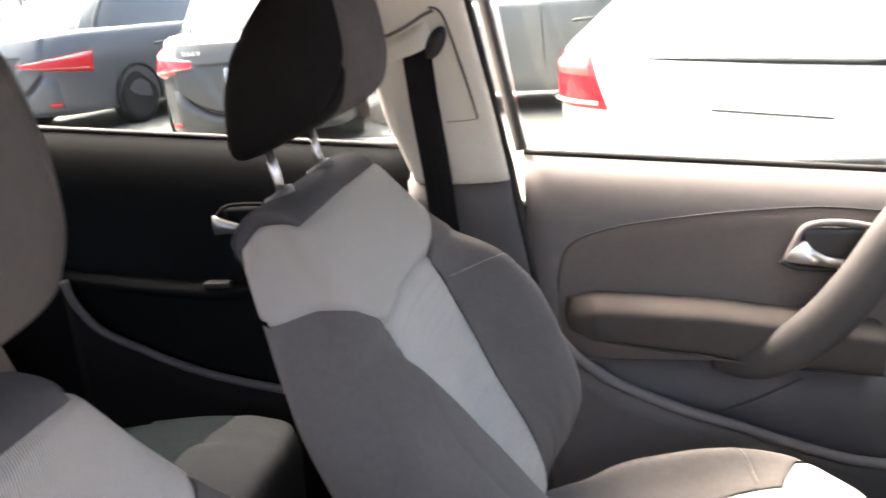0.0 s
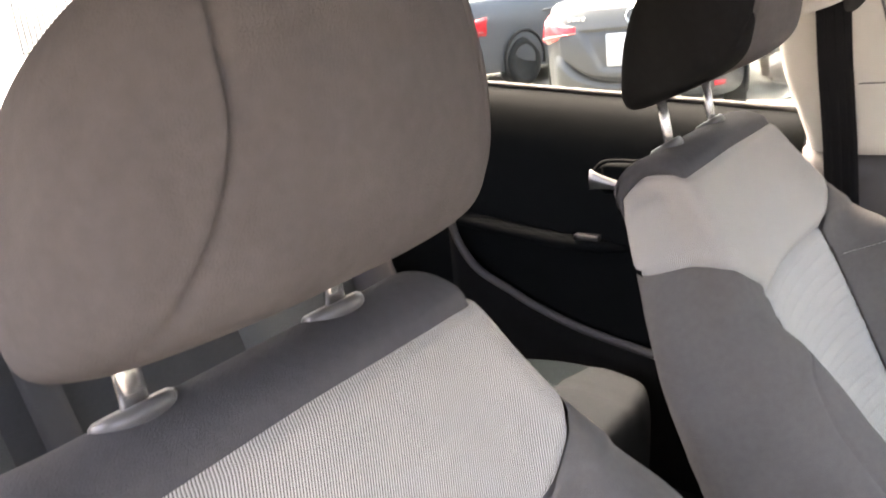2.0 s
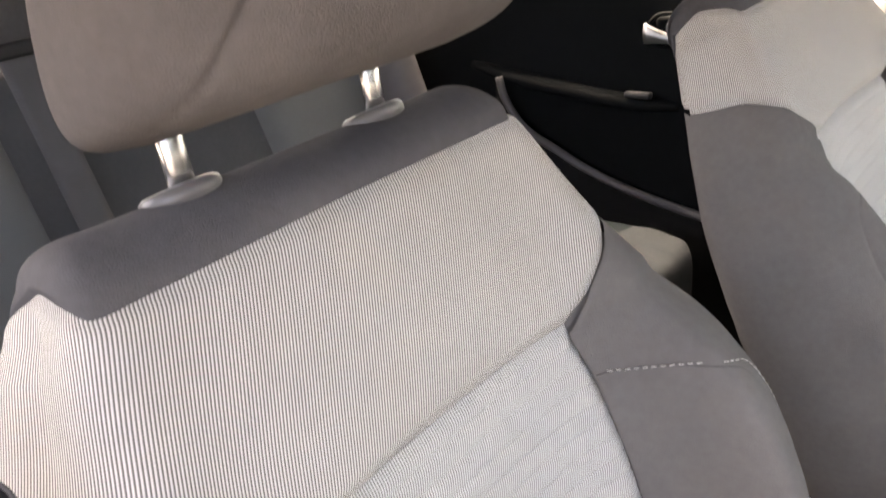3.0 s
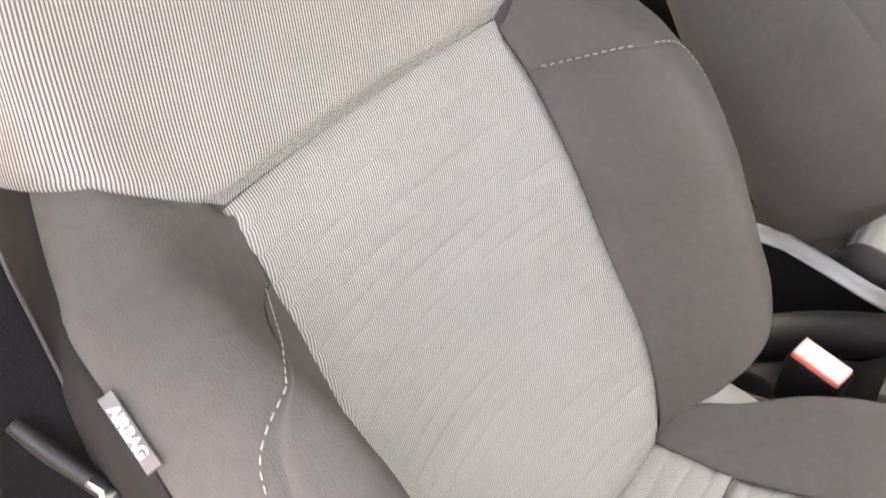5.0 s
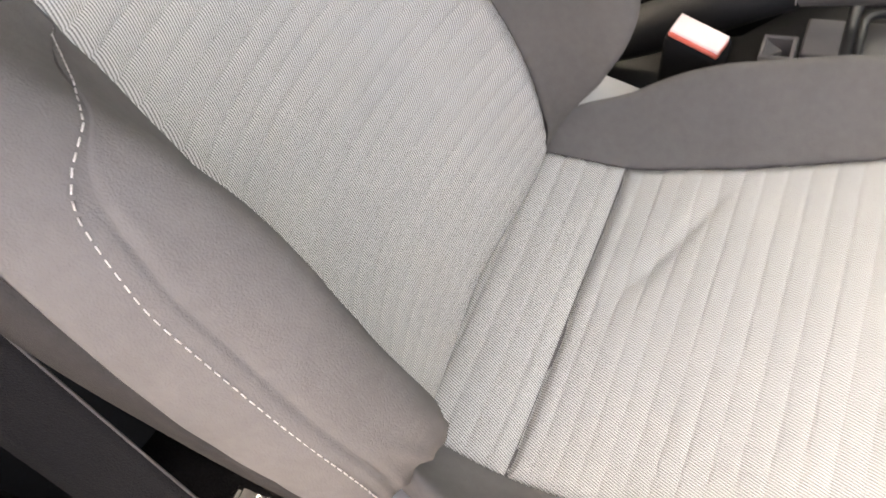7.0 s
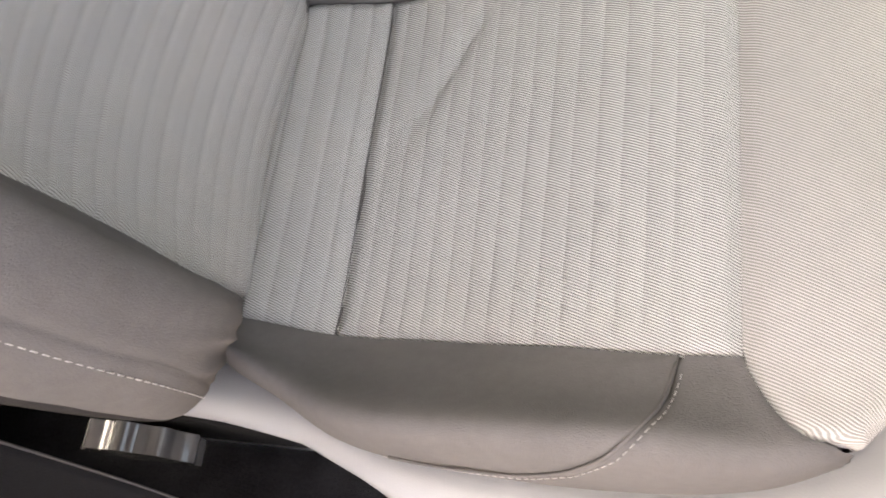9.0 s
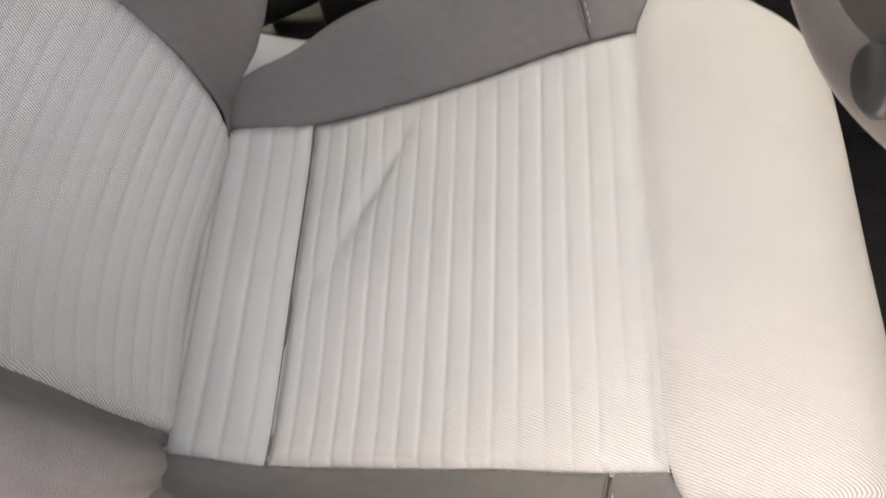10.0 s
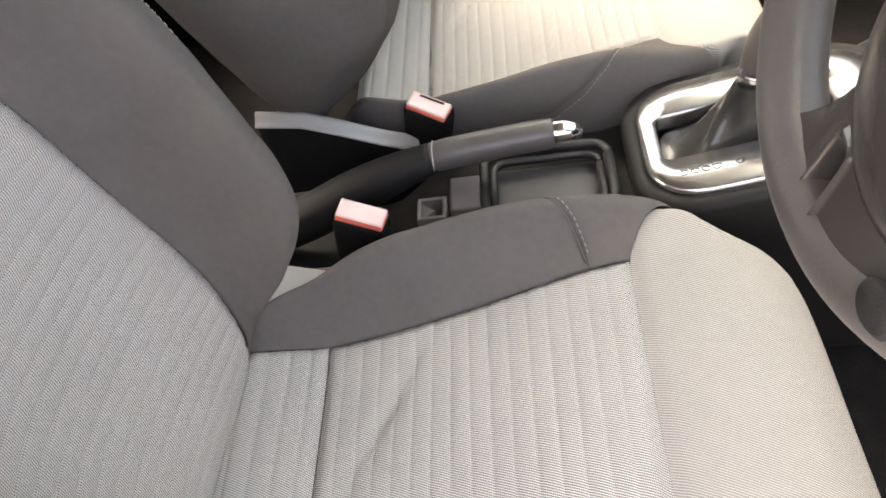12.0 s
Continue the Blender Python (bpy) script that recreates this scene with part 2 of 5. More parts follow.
def sheet(fn, nu, nv, thick, direction):
    """A grid with a thickness: a second sheet set back along direction, and closed rims."""
    d = Vector(direction) * thick
    bm = bmesh.new()
    tops = [[bm.verts.new(fn(i / nu, j / nv)) for i in range(nu + 1)] for j in range(nv + 1)]
    lows = [[bm.verts.new(v.co + d) for v in row] for row in tops]
    for j in range(nv):
        for i in range(nu):
            bm.faces.new((tops[j][i], tops[j][i + 1], tops[j + 1][i + 1], tops[j + 1][i]))
            bm.faces.new((lows[j][i], lows[j + 1][i], lows[j + 1][i + 1], lows[j][i + 1]))
    for i in range(nu):
        bm.faces.new((tops[0][i + 1], tops[0][i], lows[0][i], lows[0][i + 1]))
        bm.faces.new((tops[nv][i], tops[nv][i + 1], lows[nv][i + 1], lows[nv][i]))
    for j in range(nv):
        bm.faces.new((tops[j][0], tops[j + 1][0], lows[j + 1][0], lows[j][0]))
        bm.faces.new((tops[j + 1][nu], tops[j][nu], lows[j][nu], lows[j + 1][nu]))
    bmesh.ops.recalc_face_normals(bm, faces=bm.faces[:])
    return bm

# ---------------------------------------------------------------- front seats
HEAD = mat("dark_taupe_cloth", (0.088, 0.081, 0.078), 0.95, var=0.12, scale=140, bump=0.3, bscale=900, spec=0.1)
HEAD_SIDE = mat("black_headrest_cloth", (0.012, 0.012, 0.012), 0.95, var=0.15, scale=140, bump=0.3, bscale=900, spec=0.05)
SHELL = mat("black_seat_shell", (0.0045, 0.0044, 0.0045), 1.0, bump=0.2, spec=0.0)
# darker copy of DARK: shade on the door side is put into the colour
SIDE_SHADE = mat("shaded_side_cloth", (0.035, 0.033, 0.032), 0.95, var=0.15, scale=140, bump=0.3, bscale=900, spec=0.05)
COLLAR = mat("grey_collar_plastic", (0.095, 0.092, 0.090), 0.28)
SATIN_BLACK = mat("glossy_black_plastic", (0.11, 0.11, 0.11), 0.14, spec=0.9, coat=0.6)
BASE = 0.30  # height of the seat rails

BACK_PATH = [(0.0, 0.0, -0.006), (0.02, 0.02, 0.003), (0.05, 0.05, 0.006), (0.12, 0.12, 0.002), (0.22, 0.22, -0.002), (0.36, 0.361, 0.010), (0.41, 0.413, 0.012), (0.425, 0.427, 0.019),
             (0.5, 0.499, 0.015), (0.56, 0.555, 0.005), (0.58, 0.572, -0.005), (0.6, 0.584, -0.022), (0.63, 0.588, -0.046), (0.66, 0.578, -0.070), (0.68, 0.556, -0.084)]
BACK_LIFT = [(0.0, 0.010), (0.05, 0.024), (0.12, 0.034), (0.25, 0.030), (0.34, 0.020), (0.41, 0.012), (0.47, 0.003), (0.7, 0.002)]
BACK_IN = [(0.0, 0.128), (0.05, 0.134), (0.15, 0.141), (0.3, 0.138), (0.36, 0.131), (0.41, 0.123), (0.5, 0.115), (0.7, 0.10)]
BACK_CREST = [(0.0, 0.150, -0.02), (0.03, 0.160, 0.026), (0.06, 0.165, 0.072), (0.11, 0.171, 0.118), (0.20, 0.175, 0.131), (0.29, 0.173, 0.122), (0.36, 0.177, 0.088), (0.42, 0.183, 0.031),
              (0.5, 0.170, 0.006), (0.56, 0.156, 0.000), (0.62, 0.145, 0.0), (0.68, 0.14, 0.0)]
BACK_OUT = [(0.0, 0.185, -0.05), (0.03, 0.210, -0.02), (0.06, 0.226, 0.026), (0.11, 0.236, 0.062), (0.2, 0.243, 0.074), (0.30, 0.247, 0.066), (0.37, 0.240, 0.040), (0.43, 0.222, -0.004), (0.5, 0.190, -0.026), (0.545, 0.174, -0.03), (0.585, 0.160, -0.03), (0.62, 0.154, -0.02), (0.68, 0.152, -0.01)]
BACK_REAR = [(0.0, 0.20), (0.1, 0.24), (0.33, 0.244), (0.43, 0.220), (0.5, 0.188), (0.57, 0.160), (0.62, 0.150), (0.68, 0.145)]


def clamp(k):
    return max(0.0, min(1.0, k))


def back_rows(v, worn, full=0.0):
    s, a = cat(BACK_PATH, v)
    (wi,), (wc, dc), (wo, do), (wr,) = cat(BACK_IN, v), cat(BACK_CREST, v), cat(BACK_OUT, v), cat(BACK_REAR, v)
    rear = min(-0.075, a)
    sr = min(s, 0.578)
    (lift,) = cat(BACK_LIFT, v)
    half = [(1, wi, a + lift, s), (2, wc, a + dc, s), (3, wo, a + do if v < 0.58 else max(a + do, -0.085), s - 0.012 * min(1.0, max(0.0, (v - 0.54) / 0.03))), (4, wr, rear, min(sr, s) - 0.022 * min(1.0, max(0.0, (v - 0.54) / 0.05))), (5, 0.0, rear - 0.012, sr)]
    # the side towards the door is sat flat near the cushion
    k = 1 - 0.14 * math.exp(-((v / 0.12) ** 2))
    flat = [(q, w, a + (d - a) * k if 2 <= q <= 3 else d, z) for q, w, d, z in half]
    nar = 0.014 * math.exp(-(((v - 0.235) / 0.145) ** 4))
    flat = [(q, w - (nar if q == 1 else 0.0), d, z) for q, w, d, z in flat]
    # its side draws in towards the rear
    flat = [(q, w - (0.050 * clamp((0.47 - v) / 0.06) if q == 4 else 0.0), d, z) for q, w, d, z in flat]
    # an unworn seat keeps a full inner bolster down to the cushion
    thin = 0.046 * math.exp(-(((v - 0.31) / 0.12) ** 2)) if full else 0.0
    half = [(q, w - (0.015 if full and q in (3, 4) else 0.0), d + full * clamp(1 - v / 0.19) - thin if 2 <= q <= 3 else d, z) for q, w, d, z in half]
    right, left = (flat, half) if worn < 0 else (half, flat)
    return [(-q, -w, d, z) for q, w, d, z in reversed(right)] + [(0, 0.0, a, s)] + left


def back_surface(recline, worn, full=0.0):
    S, C = math.sin(radians(recline)), math.cos(radians(recline))
    cache = {}

    def at(q, v):
        key = round(v, 5)
        if key not in cache:
            cache[key] = back_rows(v, worn, full)
        y, d, s = cat(cache[key], q)
        return Vector((0.005 - S * s + C * d, y, 0.51 + C * s + S * d))
    return at


CUSH_PATH = [(0.0, -0.022, 0.494), (0.018, -0.006, 0.508), (0.035, 0.008, 0.515), (0.06, 0.036, 0.511), (0.10, 0.078, 0.504), (0.16, 0.138, 0.514), (0.24, 0.216, 0.534), (0.32, 0.296, 0.557), (0.378, 0.352, 0.569),
             (0.43, 0.401, 0.573), (0.48, 0.449, 0.566), (0.51, 0.477, 0.550), (0.54, 0.495, 0.524), (0.60, 0.499, 0.465), (0.66, 0.475, 0.41)]
CUSH_IN = [(0.0, 0.135), (0.03, 0.140), (0.10, 0.147), (0.25, 0.155), (0.378, 0.163), (0.5, 0.15), (0.66, 0.14)]
CUSH_CREST = [(0.0, 0.152, 0.012), (0.03, 0.163, 0.020), (0.065, 0.182, 0.031), (0.14, 0.211, 0.050), (0.24, 0.216, 0.050), (0.32, 0.216, 0.036), (0.40, 0.218, 0.010), (0.45, 0.198, -0.002), (0.5, 0.178, -0.006), (0.66, 0.18, -0.004)]
CUSH_OUT = [(0.0, 0.168, -0.03), (0.03, 0.178, -0.024), (0.065, 0.195, -0.018), (0.12, 0.222, -0.011), (0.24, 0.236, -0.008), (0.34, 0.236, -0.022), (0.40, 0.227, -0.041), (0.44, 0.211, -0.045), (0.48, 0.193, -0.04), (0.52, 0.184, -0.03), (0.66, 0.20, -0.03)]


def cush_rows(v):
    x, z = cat(CUSH_PATH, v)
    (wi,), (wc, hc), (wo, ho) = cat(CUSH_IN, v), cat(CUSH_CREST, v), cat(CUSH_OUT, v)
    back = 0.0 if v < 0.44 else min(1.0, (v - 0.44) / 0.08)
    half = [(1, wi, x - 0.004 * back, z - 0.001), (2, wc, x - 0.030 * back, z + hc), (3, wo, x - 0.075 * back, z + ho), (4, wo - 0.008, x - 0.085 * back, min(z - 0.1, 0.44))]
    return [(-q, -w, a, b) for q, w, a, b in reversed(half)] + [(0, 0.0, x, z - 0.004)] + half


def cush_surface():
    cache = {}

    def cushion_at(q, v):
        key = round(v, 5)
        if key not in cache:
            cache[key] = cush_rows(v)
        y, x, z = cat(cache[key], q)
        return Vector((x, y, z))
    return cushion_at


def panel(surface, where, nu, nv, tuck=(1, 1, 1, 1), ribs=None, deep=0.0045, soft=0.006, puff=0.0, folds=0.0, sign=1):
    """A cloth panel on a surface. where(a, b) gives (q, v); the panel's rims dip into the seams; ribs(q, v) adds a relief."""
    size_a = (surface(*where(1, 0.5)) - surface(*where(0, 0.5))).length + 1e-6
    size_b = (surface(*where(0.5, 1)) - surface(*where(0.5, 0))).length + 1e-6

    def place(a, b):
        q, v = where(a, b)
        p = surface(q, v)
        n = (surface(q + 0.01, v) - surface(q - 0.01, v)).cross(surface(q, v + 0.001) - surface(q, v - 0.001))
        n = n.normalized() * sign if n.length > 1e-12 else Vector((0, 0, 1))
        e = min([99.0] + [d for d, on in ((a * size_a, tuck[0]), ((1 - a) * size_a, tuck[1]), (b * size_b, tuck[2]), ((1 - b) * size_b, tuck[3])) if on])
        h = -deep * math.exp(-((e / soft) ** 2)) + puff * math.sin(math.pi * a) * math.sin(math.pi * b)
        if ribs:
            h += ribs(q, v)
        if folds:
            h += folds * noise.noise(p * 14) + 0.5 * folds * noise.noise(p * 37)
        return p + n * h

    # finer rows close to the rims
    def ease(t):
        return t - 0.08 * math.sin(2 * math.pi * t)
    return grid(lambda a, b: place(ease(a), b if ribs else ease(b)), nu, nv, along=lambda a, b: where(ease(a), b if ribs else ease(b))[1])


def tucks(pitch, high, wander=0.0):
    """Sewn pleats across the panel: a long shallow roll and a short steep edge."""
    def rel(q, v):
        t = (v / pitch + wander * noise.noise((q * 0.8, v * 9, 3.0))) % 1.0
        return high * (math.sin(math.pi * min(t / 0.82, 1.0)) ** 0.5 if t < 0.82 else 0.0) - high * (1.0 if t >= 0.82 else 0.0) * math.sin(math.pi * (t - 0.82) / 0.18)
    return rel


def stitches(points, length=0.0036, gap=0.0024, r=0.00040):
    """A row of short threads along a line."""
    bms, k = [], 0.0
    pts = [Vector(p) for p in points]
    run = [0.0]
    for a, b in zip(pts, pts[1:]):
        run.append(run[-1] + (b - a).length)

    def along(d):
        i = max(1, next((j for j, x in enumerate(run) if x >= d), len(run) - 1))
        t = (d - run[i - 1]) / max(run[i] - run[i - 1], 1e-9)
        return pts[i - 1].lerp(pts[i], min(t, 1))
    while k + length < run[-1]:
        bms.append(tube([along(k), along(k + length)], r, 5, smooth=1))
        k += length + gap
    return joined(*bms)


def headrest_mesh(at, lift, dark_sides=False):
    """The head restraint: a padded block leaning forward, with rounded corners; at(y, d, s) is the seat back's frame."""
    # height, half width, front, rear
    prof = [(0.627, 0.092, 0.052, -0.044), (0.630, 0.111, 0.076, -0.060), (0.637, 0.123, 0.096, -0.067), (0.650, 0.129, 0.109, -0.066), (0.672, 0.131, 0.122, -0.056), (0.700, 0.129, 0.131, -0.040),
            (0.728, 0.121, 0.136, -0.018), (0.748, 0.110, 0.138, 0.006), (0.764, 0.094, 0.136, 0.030), (0.776, 0.073, 0.130, 0.052), (0.783, 0.048, 0.121, 0.072)]
    seam_at = [(0.60, 0.124), (0.632, 0.112), (0.642, 0.104), (0.667, 0.090), (0.70, 0.078), (0.74, 0.074), (0.80, 0.070)]

    def place(a, b):
        h = 0.627 + 0.156 * (0.5 - 0.5 * math.cos(math.pi * b))
        w, f, r = cat(prof, h)
        th = 2 * math.pi * a
        c, s = math.cos(th), math.sin(th)
        e = 2 / 3.0
        y = w * math.copysign(abs(c) ** e, c)
        m, k = (f + r) / 2, (f - r) / 2
        d = m + k * math.copysign(abs(s) ** e, s)
        if s > 0:
            d -= 0.014 * (y / 0.14) ** 2 * min(1.0, 2.5 * s)
            seam = cat(seam_at, h)[0]
            d -= 0.0042 * math.exp(-(((abs(y) - seam) / 0.0025) ** 2))
        d += 0.0012 * noise.noise((y * 30, d * 30, h * 30))
        return at(y, d, lift + h)
    bm = grid(place, 480, 56, closed=True, cap=True)
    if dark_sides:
        # faces outside the front 66 degrees take the second, near-black material
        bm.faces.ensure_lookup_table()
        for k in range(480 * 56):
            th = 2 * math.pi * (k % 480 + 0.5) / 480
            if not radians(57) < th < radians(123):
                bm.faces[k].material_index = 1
    return bm


def front_seat(x, y, recline, outer, label, z=0.0, raise_head=0.0, drop=0.0):
    """outer: -1 where the door is on the seat's right, 1 on its left."""
    seat = thing("front_seat", label, "car seat", "front seats", at=(x, y, BASE + z))
    B, Cu = back_surface(recline, outer, 0.028 if outer > 0 else 0.0), cush_surface()
    S, C = math.sin(radians(recline)), math.cos(radians(recline))
    low = Matrix.Translation((0, 0, -BASE))
    level = [low]

    def at(yy, d, s):
        return Vector((0.005 - S * s + C * d, yy, 0.51 + C * s + S * d))

    def add(name, bm, m, lab="", parent=None, smooth=True):
        return part(name, moved(bm, level[0]), m, parent or seat, lab, smooth)

    # --- backrest panels
    def crossing(v):
        return cat([(0.0, 2.66), (0.05, 2.58), (0.12, 2.54), (0.184, 2.52), (0.232, 2.50), (0.269, 2.48), (0.294, 2.46), (0.308, 2.43), (0.331, 2.35), (0.345, 2.26), (0.354, 2.08), (0.360, 1.77), (0.365, 1.4), (0.369, 1.0), (1, 1.0)], v)[0]

    def side_rim(v, side):
        # where the cloth meets the rear shell; towards the door, where painted shade begins
        if side != outer:
            return 3.95
        return cat([(0.0, 2.9), (0.10, 3.00), (0.22, 2.97), (0.276, 2.88), (0.325, 2.80), (0.363, 2.70), (0.39, 2.60), (0.424, 2.50), (0.47, 2.45)], v)[0]

    def lower_rim(q):
        return lin([(0, 0.410), (1.0, 0.411), (1.25, 0.426), (1.5, 0.438), (2.0, 0.457), (2.5, 0.466), (3, 0.474), (4, 0.484)], abs(q))
    def top_rim(q):
        return cat([(0, 0.5625), (1.2, 0.561), (2.0, 0.562), (2.4, 0.574), (3.1, 0.598), (4, 0.615)], abs(q))[0]
    add("back_insert", panel(B, lambda a, b: (-1 + 2 * a, 0.410 * b), 30, 240, (1, 1, 0, 1), tucks(0.0152, 0.0009, 0.25), 0.006), INSERT, "pale grey pleated cloth insert")
    for sg in (-1, 1):
        add("back_bolster", panel(B, lambda a, b: (sg * (crossing(0.405 * b) + (side_rim(0.405 * b, sg) - crossing(0.405 * b)) * a), 0.405 * b + (lower_rim(crossing(0.405 * b) + (side_rim(0.405 * b, sg) - crossing(0.405 * b)) * a) - 0.405) * max(0.0, b - 0.8) * 5 * min(1.0, 10 * a)),
                                  40, 150, (1, 1, 0, 1), None, 0.0013, 0.003, folds=0.0014), DARK, "dark grey cloth side bolster")
        if sg == outer:
            add("back_side", panel(B, lambda a, b: (sg * (side_rim(0.405 * b, sg) + (3.9 - side_rim(0.405 * b, sg)) * a), 0.405 * b + (lower_rim(side_rim(0.405 * b, sg) + (3.9 - side_rim(0.405 * b, sg)) * a) - 0.405) * max(0.0, b - 0.8) * 5), 30, 60, (1, 0, 0, 1), None, 0.0013, 0.003), SIDE_SHADE, "dark grey cloth facing the door, shade put into its colour")
        wrinkle = (lambda q, v: -0.008 * math.exp(-(((v - 0.06) / 0.08) ** 2)) * abs(noise.noise((q * 4.5 + 7 * v, v * 9 + q, 2.0)))) if sg == outer else None
        add("back_bolster_inner", panel(B, lambda a, b: (sg * (1 + (crossing(0.384 * b) - 1) * a), 0.384 * b), 40, 220, (1, 1, 0, 0), wrinkle, 0.0013, 0.003, folds=0.0014), DARK)
        line = []
        for k in range(60):
            v = 0.3690 - 0.3465 * k / 59
            q = sg * (crossing(v) + 0.10)
            p = B(q, v)
            n = (B(q + 0.01, v) - B(q - 0.01, v)).cross(B(q, v + 0.001) - B(q, v - 0.001)).normalized()
            line.append(p + n * 0.0006)
        if outer < 0 or sg == outer:
            add("back_stitching", stitches(line), THREAD, "pale seam thread")
    add("upper_back_panel", panel(B, lambda a, b: (-4 + 8 * a, lower_rim(-4 + 8 * a) + (top_rim(-4 + 8 * a) - lower_rim(-4 + 8 * a)) * b), 120, 24, (0, 0, 1, 1), None, 0.0038, 0.006), LIGHT_RIB, "light grey ribbed cloth shoulder panel")
    add("back_top", panel(B, lambda a, b: (-4 + 8 * a, top_rim(-4 + 8 * a) + (0.68 - top_rim(-4 + 8 * a)) * b), 80, 16, (0, 0, 1, 0), None, 0.004, 0.005), DARK_TOP, "charcoal cloth top panel")
    for sg in (-1, 1):
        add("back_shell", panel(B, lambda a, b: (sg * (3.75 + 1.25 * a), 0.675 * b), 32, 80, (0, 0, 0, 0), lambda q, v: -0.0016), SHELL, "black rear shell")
    add("back_foam", panel(B, lambda a, b: ((-3.1 + 6.2 * a), 0.58 * b), 60, 50, (0, 0, 0, 0), lambda q, v: -0.007), DARK)

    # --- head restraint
    rest = add("headrest", headrest_mesh(at, raise_head, outer > 0), [HEAD, HEAD_SIDE], "dark grey cloth head restraint, near-black beside and behind its front" if outer > 0 else "dark grey cloth head restraint")
    for sg in (-1, 1):
        post = add("headrest_post", tube([at(sg * 0.072, -0.040, 0.562), at(sg * 0.072, -0.020, 0.65)], 0.0078, 20, 0.62, smooth=1), POLISHED, "chrome post")
        if sg > 0:
            add("post_notch", tube([at(sg * 0.072 + 0.003, -0.0320, 0.607), at(sg * 0.072 + 0.003, -0.0305, 0.610)], 0.0059, 12, smooth=1), BLACK, "", seat)
        turn = Matrix.Translation(at(sg * 0.072, -0.038, 0.588)) @ Matrix.Rotation(-radians(recline + 8), 4, "Y")
        add("post_collar", moved(disc_stack([(0.0235, -0.008), (0.0245, -0.001), (0.0238, 0.002), (0.021, 0.0035), (0.013, 0.002), (0.008, 0.002)], 32), turn @ Matrix.Diagonal((0.72, 0.96, 1, 1))), COLLAR, "black plastic guide collar")

    # --- cushion panels
    level[0] = Matrix.Translation((0, 0, -BASE - drop))
    def piping(v):
        return lin([(0, 3.1), (0.1, 3.1), (0.2, 3.05), (0.25, 2.92), (0.285, 2.65), (0.308, 2.3), (0.322, 1.9), (0.334, 1.45), (0.343, 1.0), (1, 1.0)], v)

    def front_rim(q):
        return lin([(0, 0.378), (1.0, 0.378), (1.5, 0.400), (2.0, 0.424), (2.6, 0.440), (3.2, 0.452), (4, 0.46)], abs(q))

    def fold(q, v):
        # soft creases near the inner rear corner
        c = math.exp(-(((v - 0.13 - 0.09 * (q - 0.1)) / 0.008) ** 2)) * math.exp(-(((q - 0.35) / 0.45) ** 2))
        e = math.exp(-(((v - 0.155 - 0.06 * (q - 0.3)) / 0.012) ** 2)) * math.exp(-(((q - 0.5) / 0.3) ** 2))
        return -0.0048 * c - 0.002 * e
    pleat = tucks(0.0170, 0.0006, 0.10)
    add("cushion_foam", panel(Cu, lambda a, b: (-3.8 + 7.6 * a, 0.64 * b), 60, 60, (0, 0, 0, 0), lambda q, v: -0.007, sign=-1), DARK)
    add("cushion_rear_strip", panel(Cu, lambda a, b: (-1 + 2 * a, 0.002 + 0.098 * b), 30, 64, (1, 1, 1, 1), tucks(0.0175, 0.0010), 0.005, sign=-1), INSERT_X, "pale pleated cloth strip")
    add("cushion_insert", panel(Cu, lambda a, b: (-1 + 2 * a, 0.100 + 0.278 * b), 40, 190, (1, 1, 1, 1), lambda q, v: pleat(q, v) + fold(q, v), 0.0065, sign=-1), INSERT_X, "pale grey pleated cloth insert")
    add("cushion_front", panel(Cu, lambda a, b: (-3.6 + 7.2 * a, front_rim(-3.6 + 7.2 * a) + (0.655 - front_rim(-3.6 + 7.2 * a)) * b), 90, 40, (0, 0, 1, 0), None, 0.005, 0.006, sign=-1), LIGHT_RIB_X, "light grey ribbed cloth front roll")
    for sg in (-1, 1):
        add("cushion_bolster", panel(Cu, lambda a, b: (sg * (1 + (piping(0.005 + 0.338 * b) - 1) * a), 0.005 + 0.338 * b), 36, 60, (1, 1, 0, 0), None, 0.0018, 0.004, folds=0.001, sign=-1), DARK, "dark grey cloth side bolster")

        def skirt(a, b):
            v = 0.005 + 0.373 * b
            q = piping(v) + (3.9 - piping(v)) * a
            hold = min(1.0, 3 * a + max(0.0, (v - 0.332) / 0.011))
            return (sg * q, v + (front_rim(q) - 0.378) * max(0.0, (v - 0.30) / 0.078) * hold)
        add("cushion_bolster_front", panel(Cu, skirt, 40, 60, (1, 0, 0, 1), None, 0.0018, 0.004, sign=-1), DARK)
        line, pipe = [], []
        for k in range(60):
            v = 0.342 - 0.20 * (k / 59) ** 1.3
            q = piping(v)
            p0, p1 = Cu(sg * q, v), Cu(sg * (q + 0.08), v + 0.003)
            n = (Cu(sg * q + 0.01, v) - Cu(sg * q - 0.01, v)).cross(Cu(sg * q, v + 0.001) - Cu(sg * q, v - 0.001)).normalized()
            n = n if n.z > 0 else -n
            line.append(p1 + n * 0.0004)
            pipe.append(p0 + n * 0.0002)
        add("cushion_stitching", stitches(line, r=0.0004), THREAD_DULL, "pale seam thread")
        add("cushion_piping", tube(pipe[::4], 0.0012, 6, smooth=2), DARK)
        # plastic side cover with a ledge on top
        full = sg == outer
        x_end = 0.575

